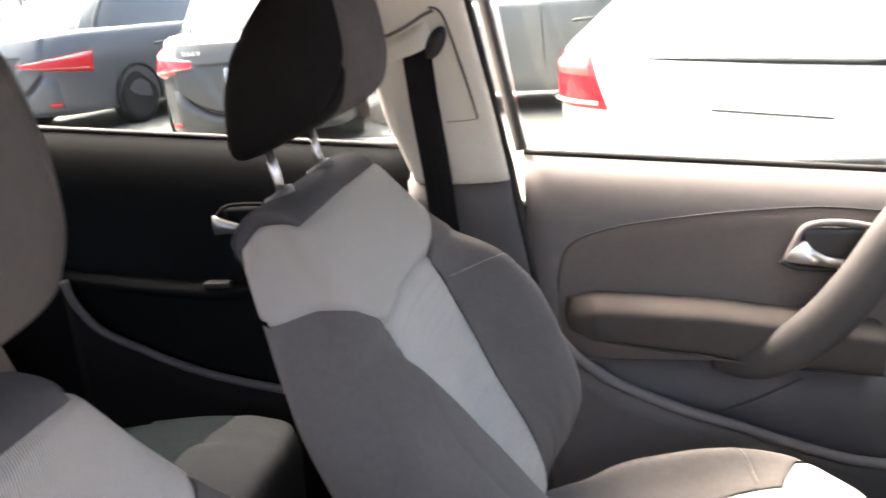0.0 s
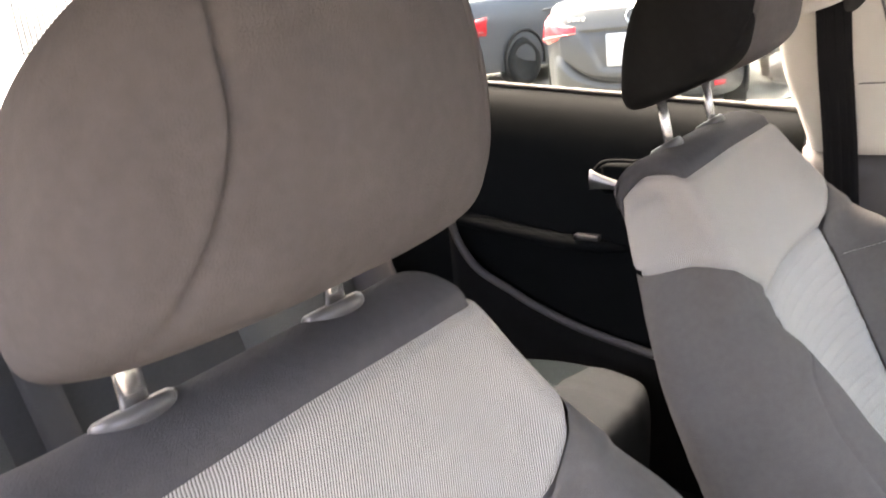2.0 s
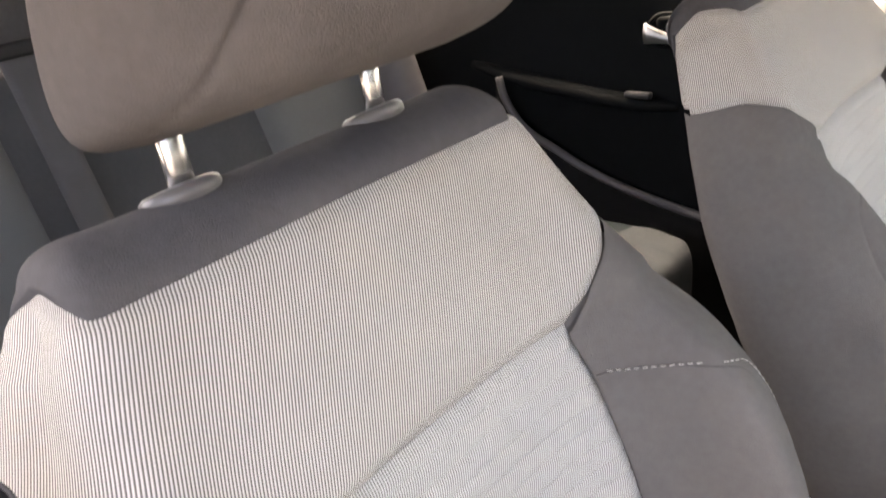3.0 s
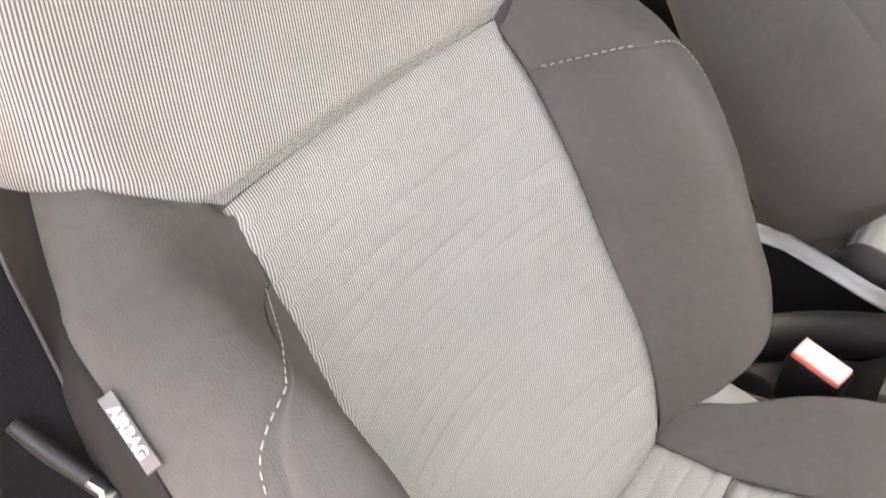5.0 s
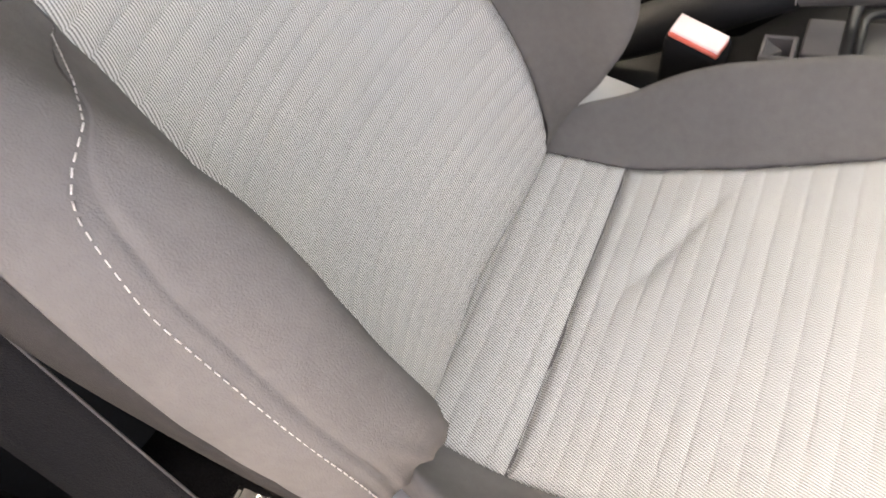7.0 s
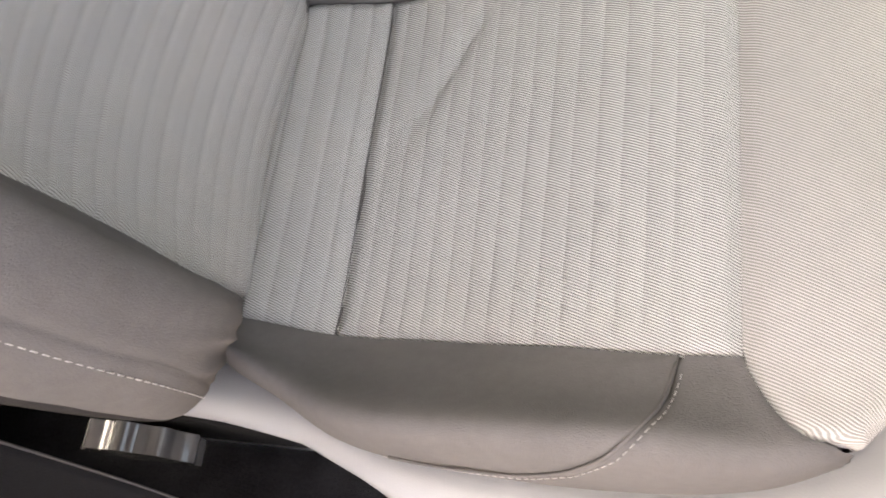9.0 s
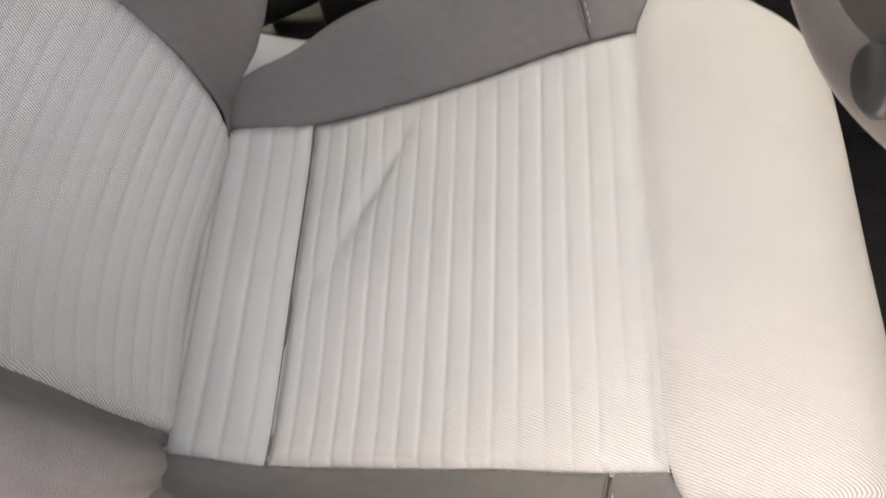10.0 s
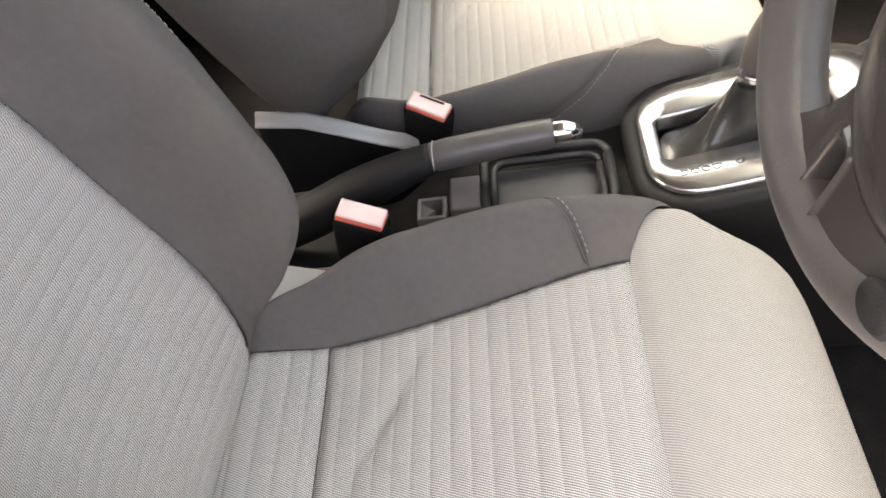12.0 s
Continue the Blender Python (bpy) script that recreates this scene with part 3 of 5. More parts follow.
        def cover(a, b):
            xx = -0.085 + x_end * a if full else -0.105 + 0.177 * a
            top = lin([(-0.085, 0.515), (-0.03, 0.505), (0.06, 0.485), (0.2, 0.480), (0.35, 0.490), (0.41, 0.512), (0.44, 0.522), (0.47, 0.524), (0.49, 0.515)], xx)
            inw = lin([(-0.085, 0.160), (0.0, 0.162), (0.06, 0.178), (0.12, 0.205), (0.3, 0.222), (0.38, 0.212), (0.42, 0.194), (0.45, 0.176), (0.47, 0.156), (0.49, 0.135)], xx)
            outw = lin([(-0.085, 0.218), (0.0, 0.222), (0.06, 0.230), (0.14, 0.260), (0.2, 0.268), (0.36, 0.268), (0.44, 0.260), (0.475, 0.240), (0.49, 0.21)], xx)
            if not full:
                top = lin([(-0.105, 0.576), (-0.054, 0.568), (-0.012, 0.550), (0.03, 0.530), (0.072, 0.514)], xx)
                inw, outw = (0.170 if outer < 0 else 0.206), 0.236
            foot = 0.32 if full else top - 0.012
            tuck = 0.030 * clamp((0.13 - xx) / 0.10) if full else 0.0  # drawn in under the ledge by the recliner
            rows = [(0, inw, top - 0.012), (0.22, (inw + outw) / 2, top), (0.36, outw - 0.006, top - 0.006), (0.46, outw - 0.6 * tuck, top - 0.022 if full else top - 0.008), (0.75, outw - tuck + (0.006 if full else 0), (top + foot) / 2 - 0.005), (1.0, outw - tuck - 0.006, foot)]
            yy, zz = cat(rows, b)
            return Vector((xx, sg * yy, zz))
        cov = add("side_cover", grid(cover, 48, 26), VALANCE if full else LIT_COVER, "grey plastic seat side cover")
        if full:
            part("cover_recess", moved(joined(box(0.235, 0.330, sg * 0.262 - 0.004, sg * 0.262 + 0.004, 0.432, 0.458, 0.003)), low), BLACK, cov, "black recess for the height lever")
            part("height_lever", moved(box(0.243, 0.335, sg * 0.268 - 0.005, sg * 0.268 + 0.005, 0.436, 0.450, 0.004), low), VALANCE, cov)
        else:
            add("inner_cover", sheet(lambda a, b: Vector((-0.105 + 0.485 * a, sg * (0.229 + 0.004 * math.sin(math.pi * b)), 0.33 + (lin([(-0.105, 0.568), (-0.054, 0.560), (-0.012, 0.542), (0.03, 0.522), (0.072, 0.506), (0.12, 0.47), (0.38, 0.445)], -0.105 + 0.485 * a) - 0.33) * b)), 40, 10, 0.012, (0, -sg, 0)), BLACK_MATT, "black inner seat cover")
    # --- frame, recliner wheel, rails
    add("recliner_plate", box(-0.115, 0.06, outer * 0.206 - 0.009, outer * 0.206 + 0.009, 0.36, 0.475, 0.006), BLACK_MATT)
    add("recliner_plate", box(-0.115, 0.06, -outer * 0.210 - 0.009, -outer * 0.210 + 0.009, 0.36, 0.475, 0.006), BLACK_MATT)
    bmw = bmesh.new()
    n = 144
    ring = [[], []]
    for k in range(n):
        a = 2 * math.pi * k / n
        r = 0.0450 + 0.0038 * max(-0.6, math.cos(a * 9))
        for j, yy in enumerate((0.0, 0.022)):
            ring[j].append(bmw.verts.new((-0.097 + r * math.cos(a), outer * (0.221 + yy), 0.440 + r * math.sin(a))))
    for k in range(n):
        j = (k + 1) % n
        bmw.faces.new((ring[0][k], ring[0][j], ring[1][j], ring[1][k]))
    bmw.faces.new(ring[1])
    bmw.faces.new(ring[0][::-1])
    bmesh.ops.recalc_face_normals(bmw, faces=bmw.faces[:])
    add("recliner_wheel", bmw, SATIN_BLACK, "fluted black recliner hand wheel", smooth=False)
    for sg in (-1, 1):
        add("seat_rail", joined(box(-0.16, 0.36, sg * 0.19 - 0.016, sg * 0.19 + 0.016, BASE, BASE + 0.035, 0.004), box(-0.12, 0.32, sg * 0.19 - 0.024, sg * 0.19 + 0.024, BASE + 0.035, BASE + 0.06, 0.004)), SATIN)
    add("seat_pan", box(-0.10, 0.44, -0.21, 0.21, BASE + 0.06, 0.45, 0.02), PAN)
    level[0] = low
    # --- woven tag on the outer side of the backrest
    if outer < 0:
        q0, v0, v1 = -2.685, 0.386, 0.3570
        p0, p1 = B(q0, v0), B(q0 - 0.04, v1)
        n = (B(q0 + 0.01, v0) - B(q0 - 0.01, v0)).cross(B(q0, v0 + 0.001) - B(q0, v0 - 0.001)).normalized()
        run = (p1 - p0).normalized()
        side = run.cross(n).normalized()
        lift = 0.0040
        quad = [p0 + n * lift - side * 0.0034, p1 + n * lift - side * 0.0034, p1 + n * lift + side * 0.0034, p0 + n * lift + side * 0.0034]
        tag = add("airbag_tag", slab(quad, 0.0015, n), TAG, "grey woven tag with white lettering AIRBAG", smooth=False)
        txt = bpy.data.curves.new("airbag_lettering", "FONT")
        txt.body, txt.size, txt.align_x, txt.align_y, txt.extrude, txt.offset = "AIRBAG", 0.0070, "CENTER", "CENTER", 0.0002, 0.0002
        txt.materials.append(WHITE)
        tob = new("airbag_lettering", txt)
        tob.parent = tag
        across = n.cross(run)
        mm = Matrix((run, across, n)).transposed()
        tob.matrix_basis = Matrix.Translation((p0 + p1) / 2 + n * (lift + 0.0011) - Vector((0, 0, BASE))) @ mm.to_4x4()
    return seat


driver = front_seat(0.0, 0.0, 16.5, -1, "two-tone grey cloth driver's seat with pale pleated insert", 0.0, -0.011)
passenger = front_seat(0.082, 0.66, 23.0, 1, "two-tone grey cloth passenger seat, backrest leaned further back", 0.026, 0.008, 0.042)

# ---------------------------------------------------------------- cabin: floor, roof, sides
def structure(name, bm, m, label, smooth=True):
    return tagged(finish(name, bm, m, None, "", smooth), label, "car interior", kind="structure")


structure("floor", joined(box(-1.5, 1.25, -0.46, 1.16, 0.20, 0.30, 0.01)), CARPET, "black carpeted car floor")
structure("floor_tunnel", sheet(lambda a, b: Vector((-1.0 + 2.1 * a, 0.24 + 0.21 * b, 0.30 + 0.10 * math.sin(math.pi * b) ** 0.5)), 30, 14, 0.02, (0, 0, -1)), CARPET, "black carpeted tunnel between the seats")


def roof_z(x, y):
    e = abs(y - 0.35) / 0.70
    return 1.405 - 0.055 * e**3.0 - 0.05 * max(0.0, (x - 0.25)) ** 2 - 0.06 * max(0.0, -0.9 - x)


structure("ceiling", sheet(lambda a, b: Vector((-1.42 + 1.95 * a, -0.35 + 1.40 * b, roof_z(-1.42 + 1.95 * a, -0.35 + 1.40 * b))), 40, 40, 0.05, (0, 0, 1)), HEADLINER, "pale felt headliner under the roof")


def rail(yc, sg):
    return tube([(-1.35, yc + sg * 0.05, 1.27), (-1.0, yc + sg * 0.01, 1.335), (-0.4, yc, 1.362), (0.1, yc, 1.36), (0.5, yc, 1.32), (0.8, yc + sg * 0.02, 1.20), (1.15, yc + sg * 0.08, 0.98)], [0.04, 0.04, 0.036, 0.034, 0.034, 0.034, 0.036], 12)


structure("roof_rail_left", rail(1.055, 1), HEADLINER, "pale roof rail over the doors")
structure("roof_rail_right", rail(-0.355, -1), HEADLINER, "pale roof rail over the open driver's door")


def side_y(z):
    """Inner face of the left side, bottom to belt line."""
    return cat([(0.28, 1.045), (0.45, 1.05), (0.62, 1.058), (0.75, 1.062), (0.86, 1.066), (0.93, 1.072), (0.975, 1.084), (1.0, 1.098), (1.014, 1.113), (1.02, 1.126)], z)[0]


def belt(x):
    return 0.995 - 0.0865 * x if x < 0.0 else 1.0148 - 0.073 * x


def trim_at(x, k):
    """k runs 0..1 from the sill to the belt line."""
    z = 0.28 + (1.02 - 0.28) * k
    return Vector((x, side_y(z), 0.28 + (belt(x) - 0.28) * k))


# --- front passenger door
door = thing("door_front_left", "closed grey front door trim with taupe armrest", "car door", "car doors", kind="structure", at=(0.5, 1.10, 0.28))
DOOR_LIE = Matrix(((1, 0, 0, 0.033), (0, 1, 0, 0), (-0.012, 0, 1.02, -0.043), (0, 0, 0, 1)))  # the door's own slope along the sill
dl = Matrix.Translation((-0.5, -1.10, -0.28)) @ DOOR_LIE


def dpart(name, bm, m, label="", parent=None, smooth=True):
    return part(name, moved(bm, dl), m, parent or door, label, smooth)


def ease(t):
    return t


dpart("door_trim", sheet(lambda a, b: trim_at(0.020 + 0.012 * (1 - b) * 4 + (1.12 - 0.035) * a, b), 30, 60, 0.03, (0, 1, 0)), TRIM, "grey plastic door lining")
ARC = [(0.076, 0.790), (0.079, 0.822), (0.090, 0.860), (0.12, 0.884), (0.184, 0.902), (0.27, 0.914), (0.361, 0.923), (0.487, 0.929), (0.584, 0.922), (0.75, 0.905), (1.0, 0.86), (1.1, 0.83)]


def pad(a, b):
    x = 0.076 + (1.10 - 0.076) * a**1.6
    top = cat(ARC, x)[0]
    z = 0.60 + (top - 0.60) * b
    rim = min(b * 9, (1 - b) * 14, a * 30, 1.0)
    return Vector((x, side_y(min(z, 1.02)) - 0.0005 - 0.0035 * math.sin(rim * math.pi / 2), z))


dpart("door_pad", grid(pad, 70, 40), DOOR_PAD, "taupe cloth door panel")
dpart("pad_seam", tube([(x, side_y(z) - 0.0008, z + 0.001) for x, z in ARC], 0.0016, 6), BLACK, "dark seam round the cloth panel")


def arm(a, b):
    x = 0.086 + 0.50 * a
    top = lin([(0.086, 0.780), (0.14, 0.793), (0.32, 0.783), (0.50, 0.762), (0.6, 0.746)], x)
    low = lin([(0.086, 0.727), (0.28, 0.704), (0.47, 0.680), (0.6, 0.668)], x)
    end = min(1.0, (a / 0.10)) ** 0.5
    out = 1.062 - 0.068 * end
    rows = [(0.0, 1.062, top), (0.18, (1.062 + out) / 2, top + 0.003 * end), (0.34, out + 0.012, top - 0.003), (0.46, out, top - 0.018), (0.7, out + 0.004, low + 0.016), (0.85, out + 0.02, low), (1.0, 1.062, low + 0.002)]
    y, z = cat(rows, b)
    return Vector((x, y, z))


dpart("armrest", grid(arm, 60, 30), ARM_PAD, "taupe padded armrest")
dpart("armrest_strip", tube([(0.095, 1.03, 0.734), (0.16, 1.002, 0.724), (0.28, 0.997, 0.708), (0.47, 0.997, 0.683), (0.75, 1.03, 0.656), (1.05, 1.045, 0.628)], 0.0018, 6), BLACK, "thin dark trim line")
dpart("pull_handle", tube([(0.335, 1.035, 0.682), (0.380, 1.010, 0.690), (0.430, 0.992, 0.716), (0.485, 0.985, 0.768), (0.535, 0.988, 0.832), (0.580, 1.004, 0.900), (0.630, 1.045, 0.950)], [0.010, 0.0155, 0.0185, 0.0195, 0.0195, 0.0185, 0.018], 22, 1.9), PULL, "grey curved pull handle")
well = dpart("release_recess", box(0.462, 0.572, 1.045, 1.068, 0.846, 0.902, 0.012, 3), BLACK, "black recess behind the door release")
dpart("recess_bezel", tube([(0.440, 1.050, 0.846), (0.452, 1.050, 0.876), (0.470, 1.050, 0.905), (0.52, 1.050, 0.910), (0.575, 1.050, 0.900), (0.60, 1.045, 0.89)], 0.006, 8), TRIM)
lever = bmesh.new()
for yy in (1.034, 1.046):
    for xx, zz in ((0.437, 0.852), (0.447, 0.868), (0.466, 0.885), (0.478, 0.870), (0.50, 0.858), (0.56, 0.848), (0.562, 0.838), (0.50, 0.842)):
        lever.verts.new((xx, yy, zz))
lever.verts.ensure_lookup_table()
lv = list(lever.verts)
lever.faces.new(lv[0:8])
lever.faces.new(lv[8:16][::-1])
for i in range(8):
    lever.faces.new((lv[i], lv[8 + i], lv[8 + (i + 1) % 8], lv[(i + 1) % 8]))
bmesh.ops.recalc_face_normals(lever, faces=lever.faces[:])
bmesh.ops.bevel(lever, geom=lever.edges[:], offset=0.002, segments=2, affect="EDGES")
dpart("door_release", lever, SATIN, "satin metal release lever")
# black bar drawn in place of the shadow below the lever
dpart("release_shadow_gap", tube([(0.432, 1.046, 0.848), (0.46, 1.046, 0.838), (0.53, 1.044, 0.834), (0.575, 1.04, 0.825), (0.578, 1.04, 0.80)], 0.004, 8), BLACK)
switch = dpart("window_switch", moved(box(-0.034, 0.034, -0.012, 0.012, -0.004, 0.005, 0.003), Matrix.Translation((0.449, 1.026, 0.757)) @ Matrix.Rotation(radians(7), 4, "Y")), BLACK, "black window switch")
dpart("switch_key", moved(box(-0.010, 0.004, -0.006, 0.006, 0.004, 0.008, 0.002), Matrix.Translation((0.434, 1.026, 0.758)) @ Matrix.Rotation(radians(7), 4, "Y")), SATIN, "", switch)
RAIL = [(0.065, 0.745), (0.101, 0.701), (0.141, 0.669), (0.185, 0.642), (0.275, 0.605), (0.369, 0.576), (0.456, 0.547), (0.548, 0.522), (0.638, 0.514), (0.771, 0.518), (1.01, 0.535)]
dpart("pocket_rim", tube([(x, 1.006, z) for x, z in RAIL], 0.0095, 12), TRIM, "rounded grey rim of the door pocket")
dpart("door_pocket", sheet(lambda a, b: Vector((0.062 + 1.0 * a, 1.004 + 0.02 * (1 - b), 0.27 + (cat(RAIL, 0.062 + 1.0 * a)[0] - 0.27) * b)), 40, 8, 0.012, (0, 1, 0)), TRIM_DARK, "dark plastic door pocket")
dpart("door_lower_lining", sheet(lambda a, b: Vector((0.08 + 1.02 * a, 1.052, 0.30 + 0.37 * b)), 10, 4, 0.004, (0, 1, 0)), TRIM_DARK)
dpart("lining_crease", tube([(0.30, 1.0475, 0.560), (0.40, 1.047, 0.600), (0.48, 1.046, 0.645)], 0.003, 6), TRIM_DARK)
dpart("window_seal", tube([(x, 1.132, belt(x) + 0.004) for x in (0.02, 0.3, 0.6, 0.9, 1.12)], 0.0055, 8), RUBBER, "black rubber window seal")
dpart("door_skin", box(0.02, 1.15, 1.165, 1.185, 0.25, 0.985, 0.006), TRIM_DARK)
pane = dpart("window_pane", sheet(lambda a, b: Vector((0.03 + 0.95 * a - 0.05 * b, 1.150 - 0.085 * b - 0.01 * b * b, belt(0.03 + 0.95 * a) - 0.02 + 0.36 * b)), 4, 8, 0.004, (0, 1, 0)), SIDE_GLASS, "clear side window")
pane.visible_shadow = False

# --- left B-pillar with the belt guide
pil = thing("pillar_left", "beige door pillar with dark lower cover", "car pillar", kind="structure", at=(-0.08, 1.08, 0.30))
pl = Matrix.Translation((0.110, -1.08, -0.320))


def ppart(name, bm, m, label="", parent=None, smooth=True):
    return part(name, moved(bm, pl), m, parent or pil, label, smooth)


def pillar_upper(a, b):
    z = 0.982 + (1.37 - 0.982) * b
    x1 = lin([(0.965, 0.007), (1.08, -0.012), (1.274, -0.052), (1.37, -0.075)], z)
    x0 = lin([(0.965, -0.150), (1.10, -0.195), (1.25, -0.22), (1.37, -0.235)], z)
    x = x0 + (x1 - x0) * a
    y = 1.060 - 0.055 * b - 0.022 * math.sin(math.pi * a) ** 0.5
    return Vector((x, y, z))


ppart("pillar_upper", sheet(pillar_upper, 24, 20, 0.05, (0, 1, 0)), BEIGE, "beige plastic upper pillar cover")


def pillar_lower(a, b):
    z = 0.30 + (0.984 - 0.30) * b
    x1 = lin([(0.30, 0.09), (0.75, 0.046), (0.968, 0.005)], z)
    x = -0.17 + (x1 + 0.17) * a
    return Vector((x, 1.064 - 0.020 * math.sin(math.pi * a) ** 0.5, z))


ppart("pillar_lower", sheet(pillar_lower, 16, 16, 0.05, (0, 1, 0)), TRIM_DARK, "dark lower pillar cover")
ppart("door_jamb", box(-0.03, 0.030, 1.092, 1.125, 0.30, 0.93, 0.004), BLACK_MATT)
ppart("door_seal", tube([(-0.070, 1.035, 1.37), (-0.048, 1.046, 1.274), (-0.010, 1.064, 1.08), (0.010, 1.074, 0.975), (0.048, 1.066, 0.755), (0.09, 1.06, 0.50)], 0.0075, 8), RUBBER, "black rubber door seal")
ppart("window_frame", tube([(-0.05, 1.085, 1.36), (-0.026, 1.10, 1.26), (0.004, 1.12, 1.10), (0.020, 1.128, 1.02)], 0.011, 8), BLACK)
ppart("panel_line", tube([(-0.100, 0.999, 1.266), (-0.087, 1.000, 1.262), (-0.076, 1.003, 1.242), (-0.055, 1.014, 1.165), (-0.038, 1.024, 1.092)], 0.0022, 6), TRIM)
ppart("panel_line", tube([(-0.09, 1.0235, 1.088), (-0.06, 1.0225, 1.089), (-0.038, 1.024, 1.091)], 0.0008, 5), TRIM)
LIP_TOP = [(0.0, -0.175, 1.222), (0.3, -0.140, 1.235), (0.65, -0.110, 1.251), (0.85, -0.094, 1.257), (1.0, -0.084, 1.246)]
LIP_LOW = [(0.0, -0.175, 1.188), (0.3, -0.141, 1.195), (0.65, -0.109, 1.207), (0.85, -0.092, 1.222), (1.0, -0.083, 1.240)]


def lip(a, b):
    (x1, z1), (x0, z0) = cat(LIP_TOP, a), cat(LIP_LOW, a)
    x, z = x0 + (x1 - x0) * b, z0 + (z1 - z0) * b
    return Vector((x, 1.008 - 0.030 * math.sin(math.pi * (0.25 + 0.75 * b)) ** 0.8 * math.sin(math.pi * min(a + 0.25, 1.0)) ** 0.6, z))


guide = ppart("belt_guide", sheet(lip, 24, 14, 0.008, (0, 1, 0)), BEIGE, "beige hood over the belt slot")
ppart("guide_groove", tube([(x, 0.999, z + 0.004) for _, x, z in LIP_TOP[:4]], 0.0026, 8), TRIM, "", guide)
ppart("belt_slot", moved(disc_stack([(0.020, -0.006), (0.022, 0.0), (0.018, 0.004)], 20), Matrix.Translation((-0.094, 1.002, 1.213)) @ Matrix.Rotation(radians(30), 4, "Y") @ Matrix.Rotation(radians(-90), 4, "X") @ Matrix.Diagonal((0.62, 1.25, 1, 1))), BLACK, "black belt slot")
strap = thing("seat_belt", "black seat belt hanging on the door pillar", "seat belt", at=(-0.12, 1.02, 0.45))
part("belt_strap", moved(sheet(lambda a, b: Vector((lin([(0, -0.146), (0.28, -0.131), (1, -0.10)], b) + (0.046 + 0.004 * b) * a, lin([(0, 0.997), (0.12, 0.999), (0.28, 1.022), (0.4, 1.03), (1, 1.035)], b), 1.214 - 0.78 * b)), 6, 24, 0.0016, (0, 1, 0)), Matrix.Translation((0.148, -1.02, -0.466))), BELT, strap, "ribbed black webbing")
for k in range(3):
    part("belt_rib", moved(tube([(lin([(0, -0.146), (0.28, -0.131), (1, -0.10)], b) + 0.012 + 0.012 * k, lin([(0, 0.997), (0.12, 0.999), (0.28, 1.022), (0.4, 1.03), (1, 1.035)], b) - 0.0006, 1.214 - 0.78 * b) for b in [j / 12 for j in range(13)]], 0.0012, 5, smooth=1), Matrix.Translation((0.148, -1.02, -0.466))), BELT, strap)

# --- driver's belt, slack beside the seat
belt_r = thing("seat_belt", "black driver's seat belt with metal tongue, hanging slack", "seat belt", at=(-0.17, -0.37, 0.30))
br = Matrix.Translation((0.17, 0.37, -0.30))
RUN = [(0, -0.15, -0.375, 1.20), (0.12, -0.125, -0.27, 1.10), (0.22, -0.10, -0.218, 1.025), (0.32, -0.08, -0.227, 0.95), (0.45, -0.065, -0.239, 0.85), (0.65, -0.05, -0.253, 0.69), (0.85, -0.02, -0.270, 0.52), (1.0, 0.0, -0.29, 0.38)]
ACROSS = Vector((-0.030, -0.034, -0.012))
part("belt_strap", moved(sheet(lambda a, b: Vector(cat(RUN, b)) + ACROSS * a, 6, 60, 0.0016, (-0.6, 0.5, -0.4)), br), BELT, belt_r, "black webbing")
part("belt_selvedge", moved(tube([Vector(cat(RUN, 0.2 + 0.8 * k / 40)) for k in range(41)], 0.0009, 6, smooth=1), br), BELT_GREY, belt_r, "paler woven edge")
part("belt_tongue", moved(tube([(-0.079, -0.256, 0.895), (-0.070, -0.253, 0.882), (-0.060, -0.249, 0.868), (-0.049, -0.245, 0.852), (-0.041, -0.243, 0.841)], [0.0035, 0.0045, 0.0045, 0.0042, 0.003], 14), br), BLACK, belt_r, "black plastic tongue")
part("belt_stud", moved(joined(tube([(-0.055, -0.2495, 0.866), (-0.048, -0.2465, 0.855)], 0.0022, 10, smooth=1), box(-0.050, -0.0445, -0.251, -0.2445, 0.857, 0.8605, 0.001)), br), SATIN, belt_r, "bright metal stud")

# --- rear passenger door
rear = thing("door_rear_left", "closed black rear door trim, shade put into its colour", "car door", "car doors", kind="structure", at=(-0.6, 1.10, 0.28))
rl = Matrix.Translation((0.6, -1.10, -0.28))


def rpart(name, bm, m, label="", parent=None, smooth=True):
    return part(name, moved(bm, rl), m, parent or rear, label, smooth)


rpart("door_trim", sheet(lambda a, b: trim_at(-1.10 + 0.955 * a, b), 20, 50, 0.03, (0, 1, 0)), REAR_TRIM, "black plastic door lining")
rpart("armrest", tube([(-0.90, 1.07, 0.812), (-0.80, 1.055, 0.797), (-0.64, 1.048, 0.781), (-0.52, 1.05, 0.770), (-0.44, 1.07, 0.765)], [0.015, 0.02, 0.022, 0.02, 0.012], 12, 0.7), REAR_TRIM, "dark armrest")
rpart("window_switch", box(-0.530, -0.480, 1.030, 1.048, 0.783, 0.794, 0.003), BLACK)
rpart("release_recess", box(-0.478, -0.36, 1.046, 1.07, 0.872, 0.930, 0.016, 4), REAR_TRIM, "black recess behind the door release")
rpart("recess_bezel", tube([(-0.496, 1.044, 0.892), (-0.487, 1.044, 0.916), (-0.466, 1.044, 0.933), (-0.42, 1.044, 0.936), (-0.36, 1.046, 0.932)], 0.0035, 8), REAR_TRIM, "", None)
rpart("door_release", sheet(lambda a, b: Vector((-0.494 + 0.13 * a, 1.036 - 0.004 * math.sin(math.pi * b), 0.895 - 0.012 * a + (0.026 * (1 - a) ** 3 + 0.010) * (b - 0.35))), 16, 8, 0.006, (0, 1, 0)), DULL_METAL, "satin metal release lever")
